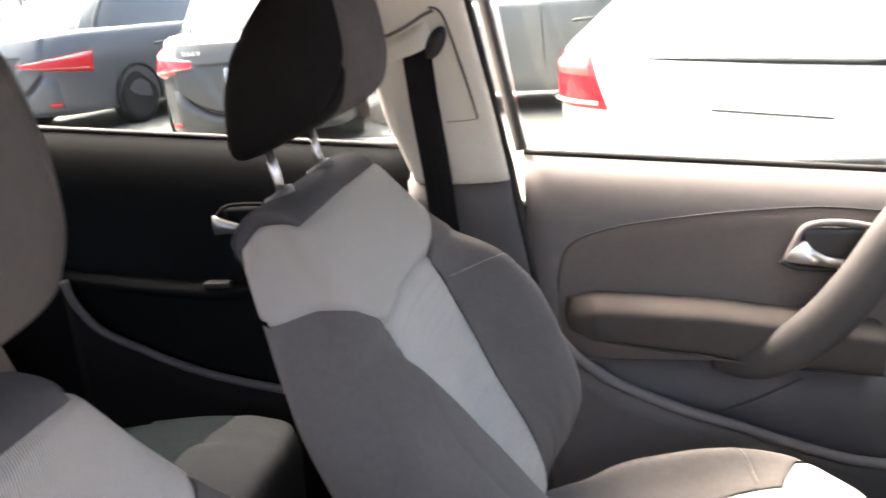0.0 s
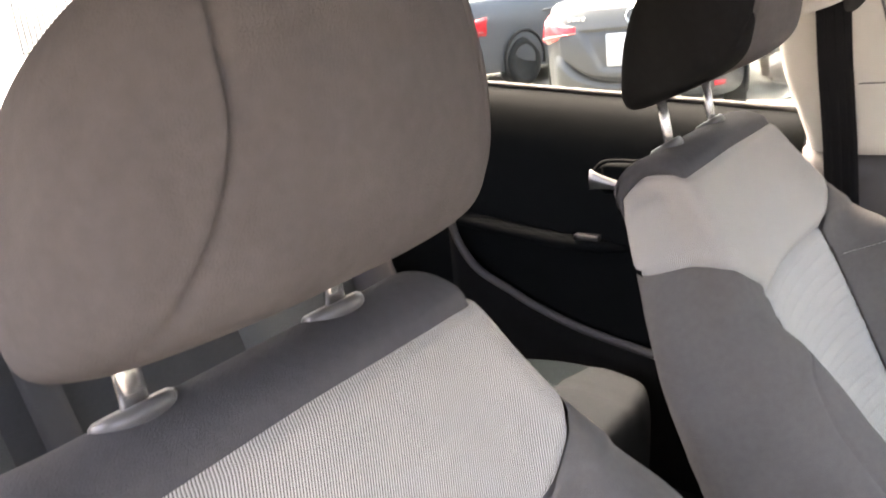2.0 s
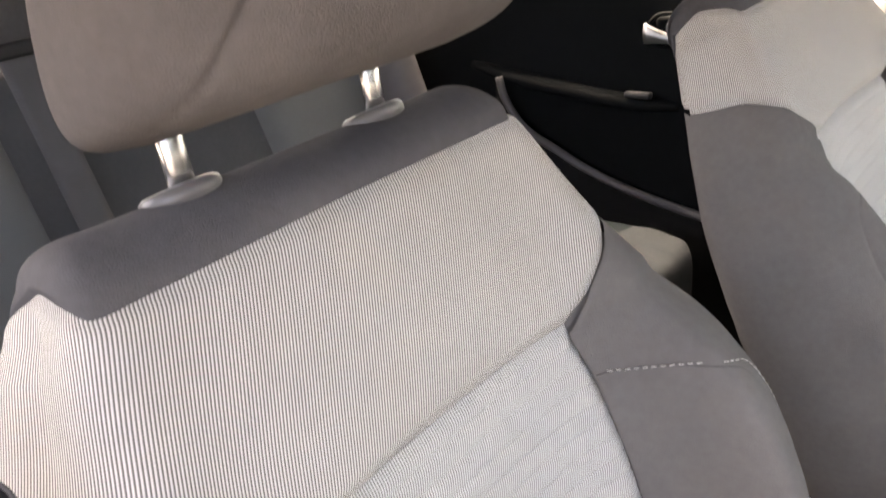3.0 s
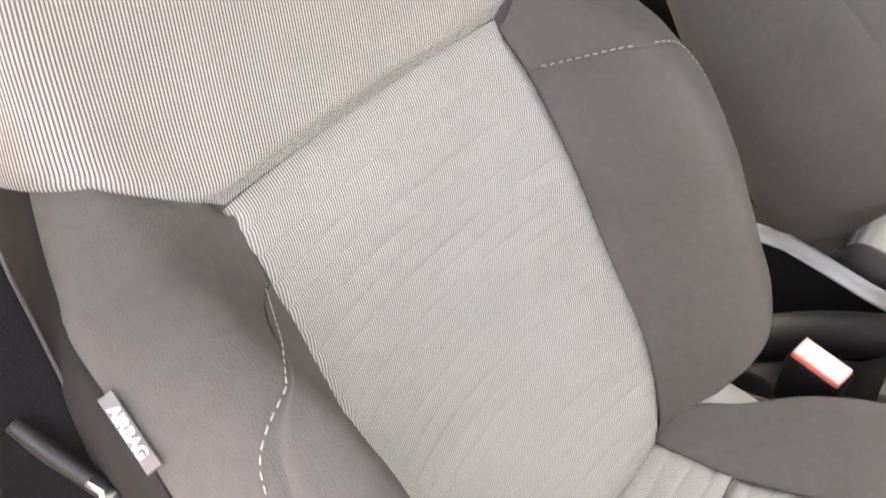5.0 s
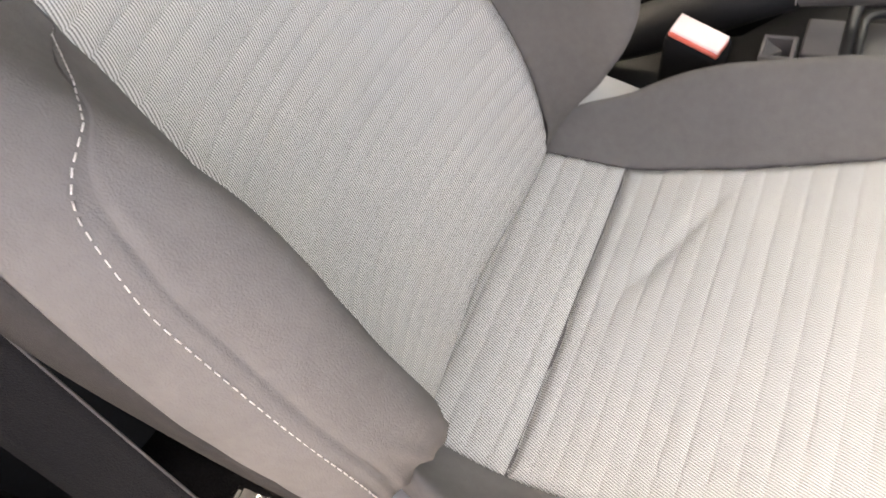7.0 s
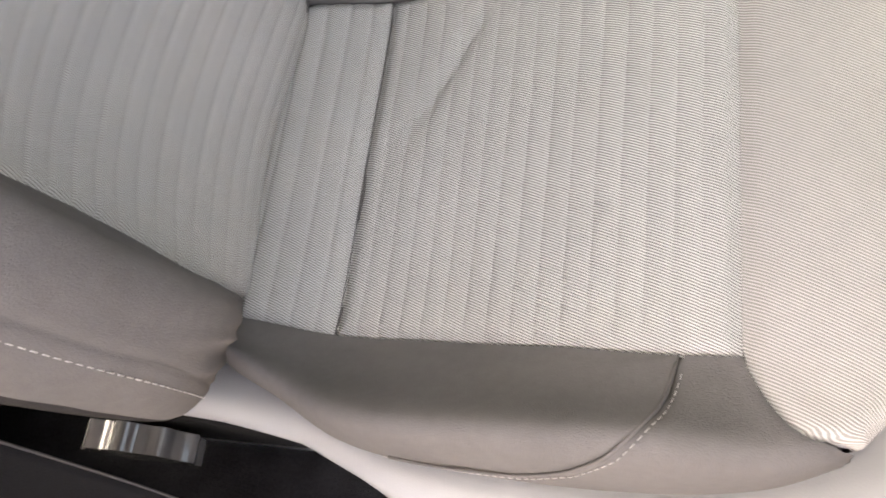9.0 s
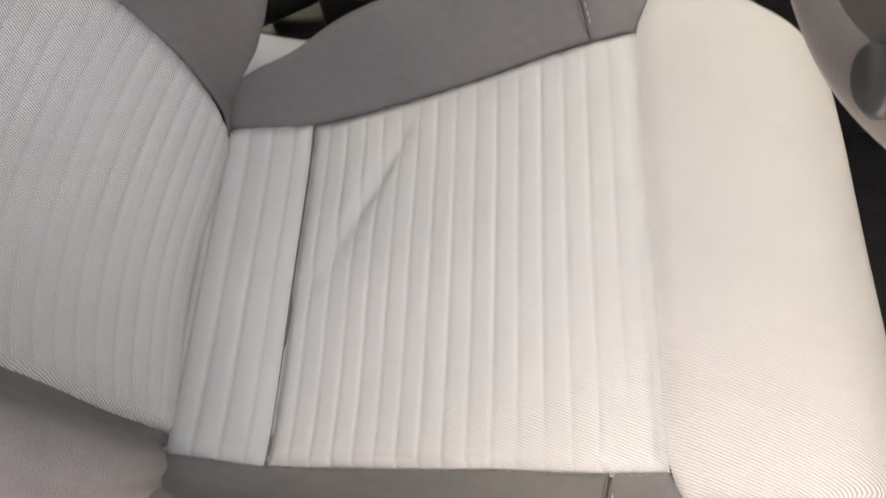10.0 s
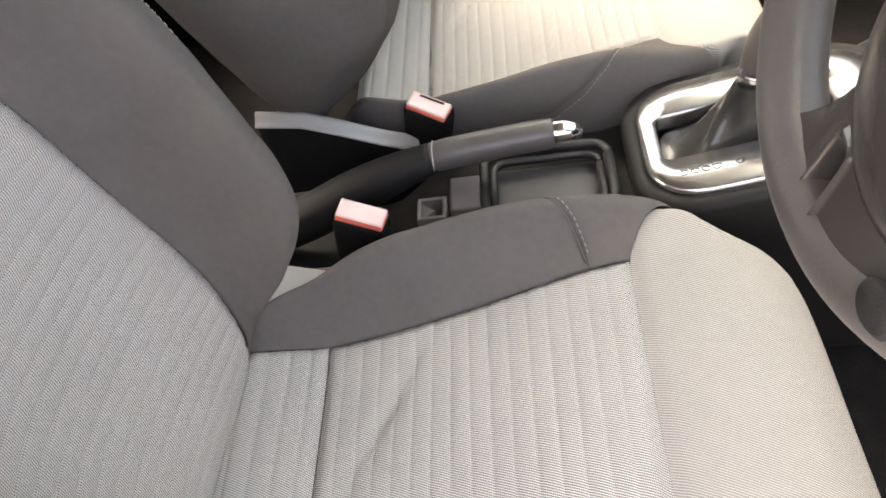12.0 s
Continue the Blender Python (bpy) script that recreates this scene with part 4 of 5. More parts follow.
RR = [(-0.812, 0.800), (-0.797, 0.752), (-0.752, 0.697), (-0.675, 0.660), (-0.620, 0.635), (-0.520, 0.603), (-0.395, 0.579), (-0.268, 0.560), (-0.17, 0.549)]
rpart("pocket_rim", tube([(x, 1.030, z) for x, z in RR], 0.0085, 10), TRIM_DARK, "curved grey rim of the door pocket")
rpart("door_pocket", sheet(lambda a, b: Vector((-0.82 + 0.66 * a, 1.030, 0.28 + (cat(RR, -0.82 + 0.66 * a)[0] - 0.28) * b)), 30, 6, 0.01, (0, 1, 0)), BLACK_MATT)
rpart("window_seal", tube([(x, 1.131, belt(x) + 0.004) for x in (-1.0, -0.7, -0.4, -0.16)], 0.0055, 8), RUBBER)
rpart("door_skin", box(-1.12, -0.16, 1.165, 1.185, 0.25, 1.01, 0.006), TRIM_DARK)
rpart("window_frame", tube([(-0.985, 1.125, 1.05), (-1.0, 1.10, 1.18), (-1.02, 1.055, 1.33)], 0.013, 8), BLACK)
rp = rpart("window_pane", sheet(lambda a, b: Vector((-1.0 + 0.84 * a - 0.05 * b, 1.150 - 0.085 * b, belt(-0.6) - 0.02 + 0.33 * b)), 4, 8, 0.004, (0, 1, 0)), SIDE_GLASS)
rp.visible_shadow = False

# --- rear quarter, tailgate, shelf
structure("pillar_rear_left", joined(
    sheet(lambda a, b: Vector((-1.13 - 0.09 * a - 0.02 * b, 1.10 - 0.06 * b - 0.03 * a, 1.02 + 0.33 * b)), 8, 8, 0.04, (0, 1, 0)),
    sheet(lambda a, b: Vector((-1.33 - 0.17 * a + 0.05 * b, 1.04 - 0.06 * b - 0.12 * a, 1.02 + 0.31 * b)), 8, 8, 0.04, (0, 1, 0))), BEIGE, "beige rear pillar cover beside the quarter window")
structure("side_panel_rear_left", sheet(lambda a, b: Vector((-1.58 + 0.48 * a, 0.98 + 0.08 * a, 0.28 + 0.77 * b)), 8, 10, 0.05, (0, 1, 0)), TRIM_DARK, "dark luggage side panel")
structure("side_panel_rear_right", sheet(lambda a, b: Vector((-1.58 + 0.50 * a, -0.28 - 0.08 * a, 0.28 + 0.77 * b)), 8, 10, 0.05, (0, -1, 0)), TRIM_DARK, "dark luggage side panel")
structure("pillar_rear_right", sheet(lambda a, b: Vector((-1.05 - 0.42 * a - 0.02 * b, -0.40 + 0.06 * b + 0.10 * a, 1.02 + 0.32 * b)), 8, 8, 0.04, (0, -1, 0)), BEIGE, "beige rear pillar cover")
structure("pillar_right", joined(box(-0.20, -0.02, -0.46, -0.40, 0.30, 0.98, 0.015), box(-0.22, -0.05, -0.45, -0.385, 0.98, 1.36, 0.015)), BEIGE, "beige pillar behind the open driver's door")
structure("door_rear_right", sheet(lambda a, b: trim_at(-1.10 + 0.90 * a, b) * 1.0 - Vector((0, 2 * (side_y(0.28 + 0.74 * b) - 0.35), 0)), 12, 30, 0.03, (0, -1, 0)), BLACK_MATT, "closed black rear door lining")
structure("sill_right", joined(box(-0.25, 1.1, -0.50, -0.415, 0.24, 0.36, 0.015), box(-0.22, 1.05, -0.42, -0.37, 0.28, 0.345, 0.008)), BLACK, "black plastic door sill")
structure("tailgate", joined(sheet(lambda a, b: Vector((-1.60 + 0.01 * b, -0.30 + 1.30 * a, 0.30 + 0.79 * b)), 8, 8, 0.04, (-1, 0, 0)), tube([(-1.60, -0.30, 1.09), (-1.61, 0.35, 1.085), (-1.60, 1.0, 1.09)], 0.03, 10)), TRIM_DARK, "dark tailgate lining under the rear window")
tg = structure("rear_window", sheet(lambda a, b: Vector((-1.585 + 0.17 * b, -0.25 + 1.20 * a, 1.09 + 0.255 * b)), 6, 6, 0.004, (-1, 0, 0.5)), GLASS, "clear rear window")
tg.visible_shadow = False
structure("parcel_shelf", box(-1.58, -1.20, -0.28, 0.98, 0.985, 1.005, 0.005), BLACK_MATT, "black parcel shelf")

# --- rear bench
bench = thing("rear_bench", "dark grey cloth rear bench with paler inserts", "car seat", at=(-0.75, 0.35, 0.30))
bl = Matrix.Translation((0.75, -0.35, -0.30))


def bpart(name, bm, m, label=""):
    return part(name, moved(bm, bl), m, bench, label)


def bench_cushion(a, b):
    y = -0.30 + 1.28 * a
    rows = [(0, -0.98, 0.53), (0.35, -0.75, 0.555), (0.62, -0.49, 0.595), (0.76, -0.37, 0.592), (0.86, -0.325, 0.56), (1.0, -0.33, 0.36)]
    x, z = cat(rows, b)
    e = min(a, 1 - a) * 1.28
    return Vector((x - 0.07 * math.exp(-((e / 0.06) ** 2)) * (1 if b > 0.5 else 0), y, z - 0.05 * math.exp(-((e / 0.05) ** 2)) - 0.008 * math.exp(-(((y - 0.82) / 0.008) ** 2)) - 0.008 * math.exp(-(((y + 0.12) / 0.008) ** 2))))


# dark cloth, lowered to near black to include the shade in the rear
REAR_CUSHION = mat("shaded_cushion_cloth", (0.010, 0.0130, 0.0145), 0.95, var=0.12, scale=140, bump=0.35, bscale=900, spec=0.0)
bpart("bench_cushion", grid(bench_cushion, 90, 40), REAR_CUSHION, "dark cloth bench cushion, rear shade put into its colour")


def front_roll(a, t):
    """The paler roll along the bench's front edge; it narrows towards both ends."""
    b0 = 0.63 + 0.09 * clamp((abs(2 * a - 1) - 0.70) / 0.30)
    lip = 0.004 * min(1.0, 10 * t)
    return bench_cushion(a, b0 + (1 - b0) * t) + Vector((lip, 0, lip))


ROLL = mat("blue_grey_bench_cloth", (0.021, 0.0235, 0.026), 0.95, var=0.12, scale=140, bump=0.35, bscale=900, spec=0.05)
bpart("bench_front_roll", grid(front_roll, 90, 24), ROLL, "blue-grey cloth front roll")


def bench_back(y0, y1, d, s0, s1):
    def f(a, b):
        y, s = y0 + (y1 - y0) * a, s0 + (s1 - s0) * b
        e = min(a * (y1 - y0), (1 - a) * (y1 - y0), b * (s1 - s0), (1 - b) * (s1 - s0))
        dd = d - 0.02 * math.exp(-((e / 0.02) ** 2))
        return Vector((-0.94 - 0.36 * s + dd, y, 0.50 + 0.93 * s))
    return f


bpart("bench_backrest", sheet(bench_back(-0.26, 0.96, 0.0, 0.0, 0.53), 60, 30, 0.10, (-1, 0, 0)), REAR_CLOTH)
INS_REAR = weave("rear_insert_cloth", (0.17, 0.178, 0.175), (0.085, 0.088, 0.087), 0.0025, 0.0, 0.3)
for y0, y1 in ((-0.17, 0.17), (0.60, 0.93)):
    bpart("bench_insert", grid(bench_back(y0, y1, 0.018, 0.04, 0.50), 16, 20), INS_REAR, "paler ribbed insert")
bpart("bench_bolster", tube([(-0.93, 0.955, 0.55), (-1.0, 0.95, 0.75), (-1.06, 0.945, 0.95)], 0.05, 12), TRIM, "pale grey side wing")
for y in (0.20, 0.78):
    rest = tagged(finish("rear_headrest", moved(grid(lambda a, b: Vector((0.045 * math.sin(math.pi * b) ** 0.4 * math.sin(2 * math.pi * a), 0.11 * math.sin(math.pi * b) ** 0.25 * math.cos(2 * math.pi * a), 0.10 * b)), 32, 14, closed=True), Matrix.Translation((-1.14, y, 1.005))), DARK_TOP), "charcoal cloth rear head restraint on the bench", "headrest", "rear headrests")
rb = thing("rear_seat_belt", "grey rear belt lying against the bench backrest", "seat belt", at=(-1.0, 0.23, 0.6))
part("belt_strap", moved(sheet(lambda a, b: Vector((-0.905 - 0.36 * (0.56 - 0.50 * b), 0.203 + 0.056 * a, 0.50 + 0.93 * (0.56 - 0.50 * b))), 4, 16, 0.0018, (-1, 0, 0)), Matrix.Translation((1.0, -0.23, -0.6))), BELT_GREY, rb, "grey woven webbing")
part("belt_fitting", moved(box(-1.125, -1.095, 0.195, 0.268, 1.005, 1.03, 0.008), Matrix.Translation((1.0, -0.23, -0.6))), BLACK, rb, "black belt exit on the backrest top")

# ---------------------------------------------------------------- centre console
CONSOLE = mat("dull_black_console_plastic", (0.014, 0.0138, 0.014), 0.55, bump=0.25, bscale=700, spec=0.25)


def rounded(hx, hy, r, n=6):
    pts = []
    for cx, cy, a0 in ((hx - r, hy - r, 0), (-hx + r, hy - r, 90), (-hx + r, -hy + r, 180), (hx - r, -hy + r, 270)):
        pts += [(cx + r * math.cos(radians(a0 + 90 * k / n)), cy + r * math.sin(radians(a0 + 90 * k / n))) for k in range(n + 1)]
    return pts


def ring_plate(outer, inner, z0, z1, crown=0.003):
    bm = bmesh.new()
    loops = []
    for pts, z in ((outer, z0), (outer, z1 - crown), ([(x * 0.975, y * 0.965) for x, y in outer], z1), ([(x * 1.02, y * 1.02) for x, y in inner], z1), (inner, z1 - crown), (inner, z0)):
        loops.append([bm.verts.new((x, y, z)) for x, y in pts])
    n = len(outer)
    for a, b in zip(loops, loops[1:]):
        for k in range(n):
            bm.faces.new((a[k], a[(k + 1) % n], b[(k + 1) % n], b[k]))
    bmesh.ops.recalc_face_normals(bm, faces=bm.faces[:])
    return bm


con = thing("centre_console", "black centre console with handbrake and storage tray", "console", at=(0.3, 0.345, 0.30))
cl = Matrix.Translation((-0.3, -0.345, -0.312))


def cpart(name, bm, m, label="", parent=None, smooth=True):
    return part(name, moved(bm, cl), m, parent or con, label, smooth)


def console_z(x):
    return lin([(-0.3, 0.44), (0.12, 0.455), (0.18, 0.50), (0.22, 0.515), (0.36, 0.515), (0.39, 0.522), (0.60, 0.562), (0.80, 0.66)], x)


def shell(a, b):
    x = -0.28 + 1.10 * a
    z = console_z(x) - 0.012
    w = lin([(-0.28, 0.055), (0.1, 0.062), (0.2, 0.074), (0.36, 0.082), (0.8, 0.11)], x)
    rows = [(0, w + 0.012, 0.30), (0.3, w + 0.004, z - 0.05), (0.40, w, z - 0.008), (0.46, w - 0.010, z)]
    sgn = -1 if b < 0.5 else 1
    bb = b if b < 0.5 else 1 - b
    if bb > 0.46:
        y, zz = (w - 0.010) * (0.5 - bb) / 0.04, z
    else:
        y, zz = cat(rows, bb)
    return Vector((x, 0.345 + sgn * y, zz))


cpart("console_body", grid(shell, 60, 50), CONSOLE, "black console body")
cpart("console_side_line", tube([(0.36, 0.262, 0.487), (0.48, 0.258, 0.50), (0.60, 0.254, 0.53)], 0.003, 6), TRIM_DARK)
def tray_rim(k, z):
    """The tray's outline, drawn in by k."""
    return [(0.295 + x * (1 - k / 0.065), 0.3275 + y * (1 - k / 0.048), z) for x, y in rounded(0.065, 0.048, 0.020, 5)]


tray = cpart("storage_tray", joined(tube(tray_rim(0, 0.5255) + tray_rim(0, 0.5255)[:1], 0.0055, 8, smooth=1), tube(tray_rim(0.009, 0.519) + tray_rim(0.009, 0.519)[:1], 0.0045, 8, smooth=1)), BLACK, "dark storage tray with a stepped rounded rim")
cpart("tray_floor", box(0.238, 0.352, 0.286, 0.369, 0.494, 0.5065, 0.004), TRIM_DARK, "", tray)
cpart("grey_console_block", box(0.193, 0.226, 0.295, 0.344, 0.495, 0.527, 0.003), TRIM, "plain grey block beside the tray")
sock = cpart("socket_frame", joined(box(0.160, 0.164, 0.285, 0.312, 0.50, 0.530, 0.0015), box(0.186, 0.190, 0.285, 0.312, 0.50, 0.530, 0.0015), box(0.160, 0.190, 0.283, 0.287, 0.50, 0.530, 0.0015), box(0.160, 0.190, 0.310, 0.314, 0.50, 0.530, 0.0015)), TRIM, "small grey frame round a slot")
cpart("slot_wedge", slab([(0.164, 0.287, 0.526), (0.178, 0.298, 0.526), (0.164, 0.310, 0.526)], 0.02, (0, 0, 1)), TRIM, "", sock, False)
cpart("console_edge", tube([(-0.25, 0.285, 0.468), (0.0, 0.283, 0.468), (0.10, 0.281, 0.470)], 0.0035, 8), TRIM)
cpart("console_edge", tube([(-0.25, 0.405, 0.468), (0.0, 0.407, 0.468), (0.10, 0.409, 0.470)], 0.0035, 8), TRIM)

hb = thing("handbrake_lever", "black handbrake lever with chrome release button, lowered", "handbrake", at=(0.05, 0.345, 0.45))
hl = Matrix.Translation((-0.05, -0.345, -0.45))
part("lever_sleeve", moved(tube([(-0.03, 0.345, 0.455), (0.03, 0.345, 0.478), (0.09, 0.345, 0.508), (0.14, 0.345, 0.530), (0.182, 0.345, 0.5445)], [0.026, 0.026, 0.025, 0.021, 0.0165], 18), hl), CONSOLE, hb, "black plastic sleeve")
part("lever_grip", moved(tube([(0.180, 0.345, 0.5445), (0.20, 0.345, 0.548), (0.25, 0.345, 0.554), (0.295, 0.345, 0.558), (0.305, 0.345, 0.558)], [0.0155, 0.0162, 0.016, 0.0155, 0.0145], 24), hl), LEATHER, hb, "grained dark grey grip")
part("grip_seam", moved(tube([(0.1815, 0.345 + 0.0164 * math.cos(k), 0.545 + 0.0164 * math.sin(k)) for k in [2 * math.pi * j / 24 for j in range(25)]], 0.0007, 6, smooth=1), hl), THREAD, hb, "pale seam")
part("release_button", moved(tube([(0.303, 0.345, 0.559), (0.316, 0.345, 0.5585), (0.326, 0.345, 0.556), (0.331, 0.345, 0.551)], [0.012, 0.0125, 0.010, 0.004], 20), hl), CHROME, hb, "chrome release button")

# --- gear selector
gs = thing("gear_selector", "automatic gear selector in a polished metal frame", "gear selector", at=(0.48, 0.345, 0.55))
TILT = Matrix.Translation((0.504, 0.335, 0.550)) @ Matrix.Rotation(-radians(9), 4, "Y")
gl = Matrix.Translation((-0.48, -0.345, -0.55)) @ TILT


part("selector_surround", moved(ring_plate(rounded(0.131, 0.098, 0.060, 10), rounded(0.112, 0.078, 0.046, 10), -0.05, 0.0025, 0.010), gl), CONSOLE, gs, "black outer surround")
frame_part = part("selector_frame", moved(ring_plate(rounded(0.116, 0.082, 0.050, 10), [(x - 0.015, y) for x, y in rounded(0.081, 0.033, 0.010, 10)], -0.01, 0.009, 0.005), gl), BRUSHED, gs, "polished metal frame")
for k, xx in enumerate((-0.082, -0.072, -0.062, -0.052, -0.031)):
    ring_pts = [(xx + 0.0036 * math.cos(math.pi * j / 8), -0.055 + 0.0032 * math.sin(math.pi * j / 8), 0.0091) for j in range(17)]
    part("position_mark", moved(tube(ring_pts, 0.0007, 5, smooth=1), gl), BLACK if k > 3 else TRIM_DARK, frame_part, "small plain ring mark")
part("position_mark", moved(box(-0.077, -0.068, -0.0485, -0.0470, 0.0085, 0.0095, 0.0004, 1), gl), TRIM_DARK, frame_part)


def boot(a, b):
    th = 2 * math.pi * a
    k = b**0.8
    pleat = 1 + 0.07 * math.sin(6 * th + 8 * b) * math.sin(math.pi * b)
    hx, hy = (0.080 * (1 - k) + 0.014 * k) * pleat, (0.034 * (1 - k) + 0.013 * k) * pleat
    c, s = math.cos(th), math.sin(th)
    e = 0.40 + 0.60 * k
    return Vector((-0.015 + hx * math.copysign(abs(c) ** e, c) + 0.009 * k, hy * math.copysign(abs(s) ** e, s), -0.012 + 0.069 * b**1.5))


BOOT = mat("glossy_black_leatherette", (0.035, 0.036, 0.033), 0.2, var=0.2, bump=0.3, bscale=120)
part("gaiter", moved(grid(boot, 56, 20, closed=True), gl), BOOT, gs, "glossy black folded gaiter")
part("selector_collar", moved(tube([(-0.006, 0.0, 0.053), (-0.003, 0.0, 0.070)], [0.0150, 0.0125], 16, smooth=1), gl), CHROME, gs, "chrome collar")
part("selector_knob", moved(grid(lambda a, b: Vector((-0.002 + 0.047 * b + (0.014 + 0.010 * math.sin(math.pi * b)) * math.cos(2 * math.pi * a), 0.024 * (0.4 + 0.6 * math.sin(math.pi * min(b * 0.62 + 0.2, 1))) * math.sin(2 * math.pi * a), 0.068 + 0.077 * b)), 24, 14, closed=True, cap=True), gl), LEATHER, gs, "leather knob")
part("knob_button", moved(tube([(0.014, -0.022, 0.105), (0.032, -0.026, 0.132)], 0.006, 10, smooth=1), gl), CHROME, gs, "chrome knob trim")


# --- belt buckles
def buckle(x, y, z, turn, label, slot):
    b = thing("belt_buckle", label, "belt buckle", "belt buckles", at=(x, y, z - 0.12))
    m = Matrix.Translation((0, 0, 0.12)) @ Matrix.Rotation(radians(turn), 4, "Z") @ Matrix.Rotation(radians(14), 4, "Y") @ Matrix.Rotation(radians(10), 4, "X")
    part("buckle_body", moved(box(-0.0265, 0.0265, -0.0145, 0.0145, -0.085, -0.003, 0.006, 3), m), BLACK_MATT, b, "black plastic buckle housing")
    part("buckle_rim", moved(box(-0.0240, 0.0240, -0.0115, 0.0110, -0.012, 0.0, 0.003, 3), m), RED, b, "red rim")
    part("release_button", moved(sheet(lambda a, c: Vector((-0.0232 + 0.0464 * a, -0.0088 + 0.0192 * c, 0.0026 - 0.0012 * math.sin(math.pi * c) * (1 - (2 * a - 1) ** 4))), 14, 8, 0.008, (0, 0, -1)), m), BUTTON, b, "pale red release button")
    if slot:
        part("buckle_slot", moved(box(-0.014, 0.015, 0.0068, 0.0092, 0.001, 0.0036, 0.0006, 1), m), BLACK, b)
    part("buckle_stalk", moved(tube([(0, 0, -0.08), (-0.015, 0.004, -0.15), (-0.05, 0.004, -0.22)], 0.011, 10), m), BLACK_MATT, b)
    return b


BUTTON = mat("faded_pink_button", (0.92, 0.72, 0.66), 0.3)
buckle(0.114, 0.259, 0.558, -15, "black belt buckle with pale red button beside the driver's seat", False)
buckle(0.174, 0.4315, 0.545, -25, "black belt buckle with pale red button beside the passenger seat", True)

# ---------------------------------------------------------------- steering wheel and dashboard
sw = thing("steering_wheel", "worn black leather steering wheel", "steering wheel", at=(0.4925, -0.007, 0.949))
TAU = radians(25.7)
wl = Matrix.Rotation(TAU, 4, "Y")  # wheel plane y, z; x points to the front
R0 = 0.181


GLOSS = mat("glossy_taupe_plastic", (0.048, 0.045, 0.043), 0.20, var=0.1, scale=20, bump=0.05, bscale=300)


def rim(a, b):
    th, ph = 2 * math.pi * a, 2 * math.pi * b
    lump = 1 + 0.10 * math.exp(-(((abs(math.sin(th)) - 0.25) / 0.12) ** 2))
    r = 0.0166 * lump
    rr = R0 + r * math.cos(ph) * 1.0
    return Vector((r * 1.12 * math.sin(ph), rr * math.cos(th), rr * math.sin(th)))


bm = bmesh.new()
NU, NV = 120, 20
vs = [[bm.verts.new(rim(i / NU, j / NV)) for j in range(NV)] for i in range(NU)]
for i in range(NU):
    for j in range(NV):
        bm.faces.new((vs[i][j], vs[(i + 1) % NU][j], vs[(i + 1) % NU][(j + 1) % NV], vs[i][(j + 1) % NV]))
bmesh.ops.recalc_face_normals(bm, faces=bm.faces[:])
part("wheel_rim", moved(bm, wl), LEATHER, sw, "worn leather rim")
part("wheel_hub", moved(grid(lambda a, b: Vector((-0.008 - 0.030 * math.sqrt(max(0.0, 1 - b * b)) + 0.030 * clamp((b - 0.94) / 0.06), 0.092 * b * math.cos(2 * math.pi * a) - 0.045, 0.092 * b * math.sin(2 * math.pi * a) - 0.058)), 60, 24, closed=True), wl), GLOSS, sw, "padded hub cover")
for pts, rad in (([(0.012, 0.06, -0.012), (0.016, 0.11, -0.020), (0.008, 0.150, -0.03), (0.0, 0.176, -0.035)], [0.034, 0.026, 0.024, 0.022]),
                 ([(0.012, -0.06, -0.012), (0.016, -0.11, -0.020), (0.008, -0.150, -0.03), (0.0, -0.176, -0.035)], [0.034, 0.026, 0.024, 0.022])):
    part("wheel_spoke", moved(tube(pts, rad, 14, 0.45), wl), LEATHER, sw, "", True)


def step(t):
    t = min(1.0, max(0.0, t))
    return t * t * (3 - 2 * t)


def lower_spoke(a, b):
    """The lower spoke: a broad bulging plate that joins the rim, with a framed pocket in it."""
    left = 0.018 + 0.050 * b**3
    y = left - (0.125 + left) * a
    z1 = -math.sqrt(max(0.0, 0.187**2 - y * y))
    z = -0.055 + (z1 + 0.055) * b
    x = -0.010 - 0.012 * math.sin(math.pi * min(1.0, max(0.0, (0.020 - y) / 0.12))) * math.sin(math.pi * (0.2 + 0.75 * b))
    x += 0.010 * step((y - 0.020) / 0.02) * (1 - b)
    u = (y + 0.004) / 0.0100
    w = (z + 0.158) / 0.0185
    k = (u**6 + w**6) ** (1 / 6)
    x += 0.014 * (1 - step((k - 0.62) / 0.40)) - 0.0028 * math.exp(-(((k - 1.12) / 0.14) ** 2))
    return Vector((x, y, z))


low_spoke = part("lower_spoke", moved(sheet(lower_spoke, 190, 150, 0.008, (1, 0, 0)), wl), GLOSS, sw, "glossy dark lower spoke with a framed pocket")
part("spoke_cutout", moved(disc_stack([(0.011, -0.004), (0.012, 0.0), (0.010, 0.002)], 24), wl @ Matrix.Translation((-0.021, -0.083, -0.156)) @ Matrix.Rotation(radians(-90), 4, "Y") @ Matrix.Diagonal((0.75, 1.2, 1, 1))), BLACK, low_spoke, "dark oval cut-out")
part("column_cover", moved(grid(lambda a, b: Vector((0.05 + 0.30 * b, (0.055 + 0.03 * b) * math.cos(2 * math.pi * a), -0.02 + (0.055 + 0.02 * b) * math.sin(2 * math.pi * a))), 28, 6, closed=True), Matrix.Rotation(radians(22), 4, "Y")), BLACK_MATT, sw, "black steering column cover")


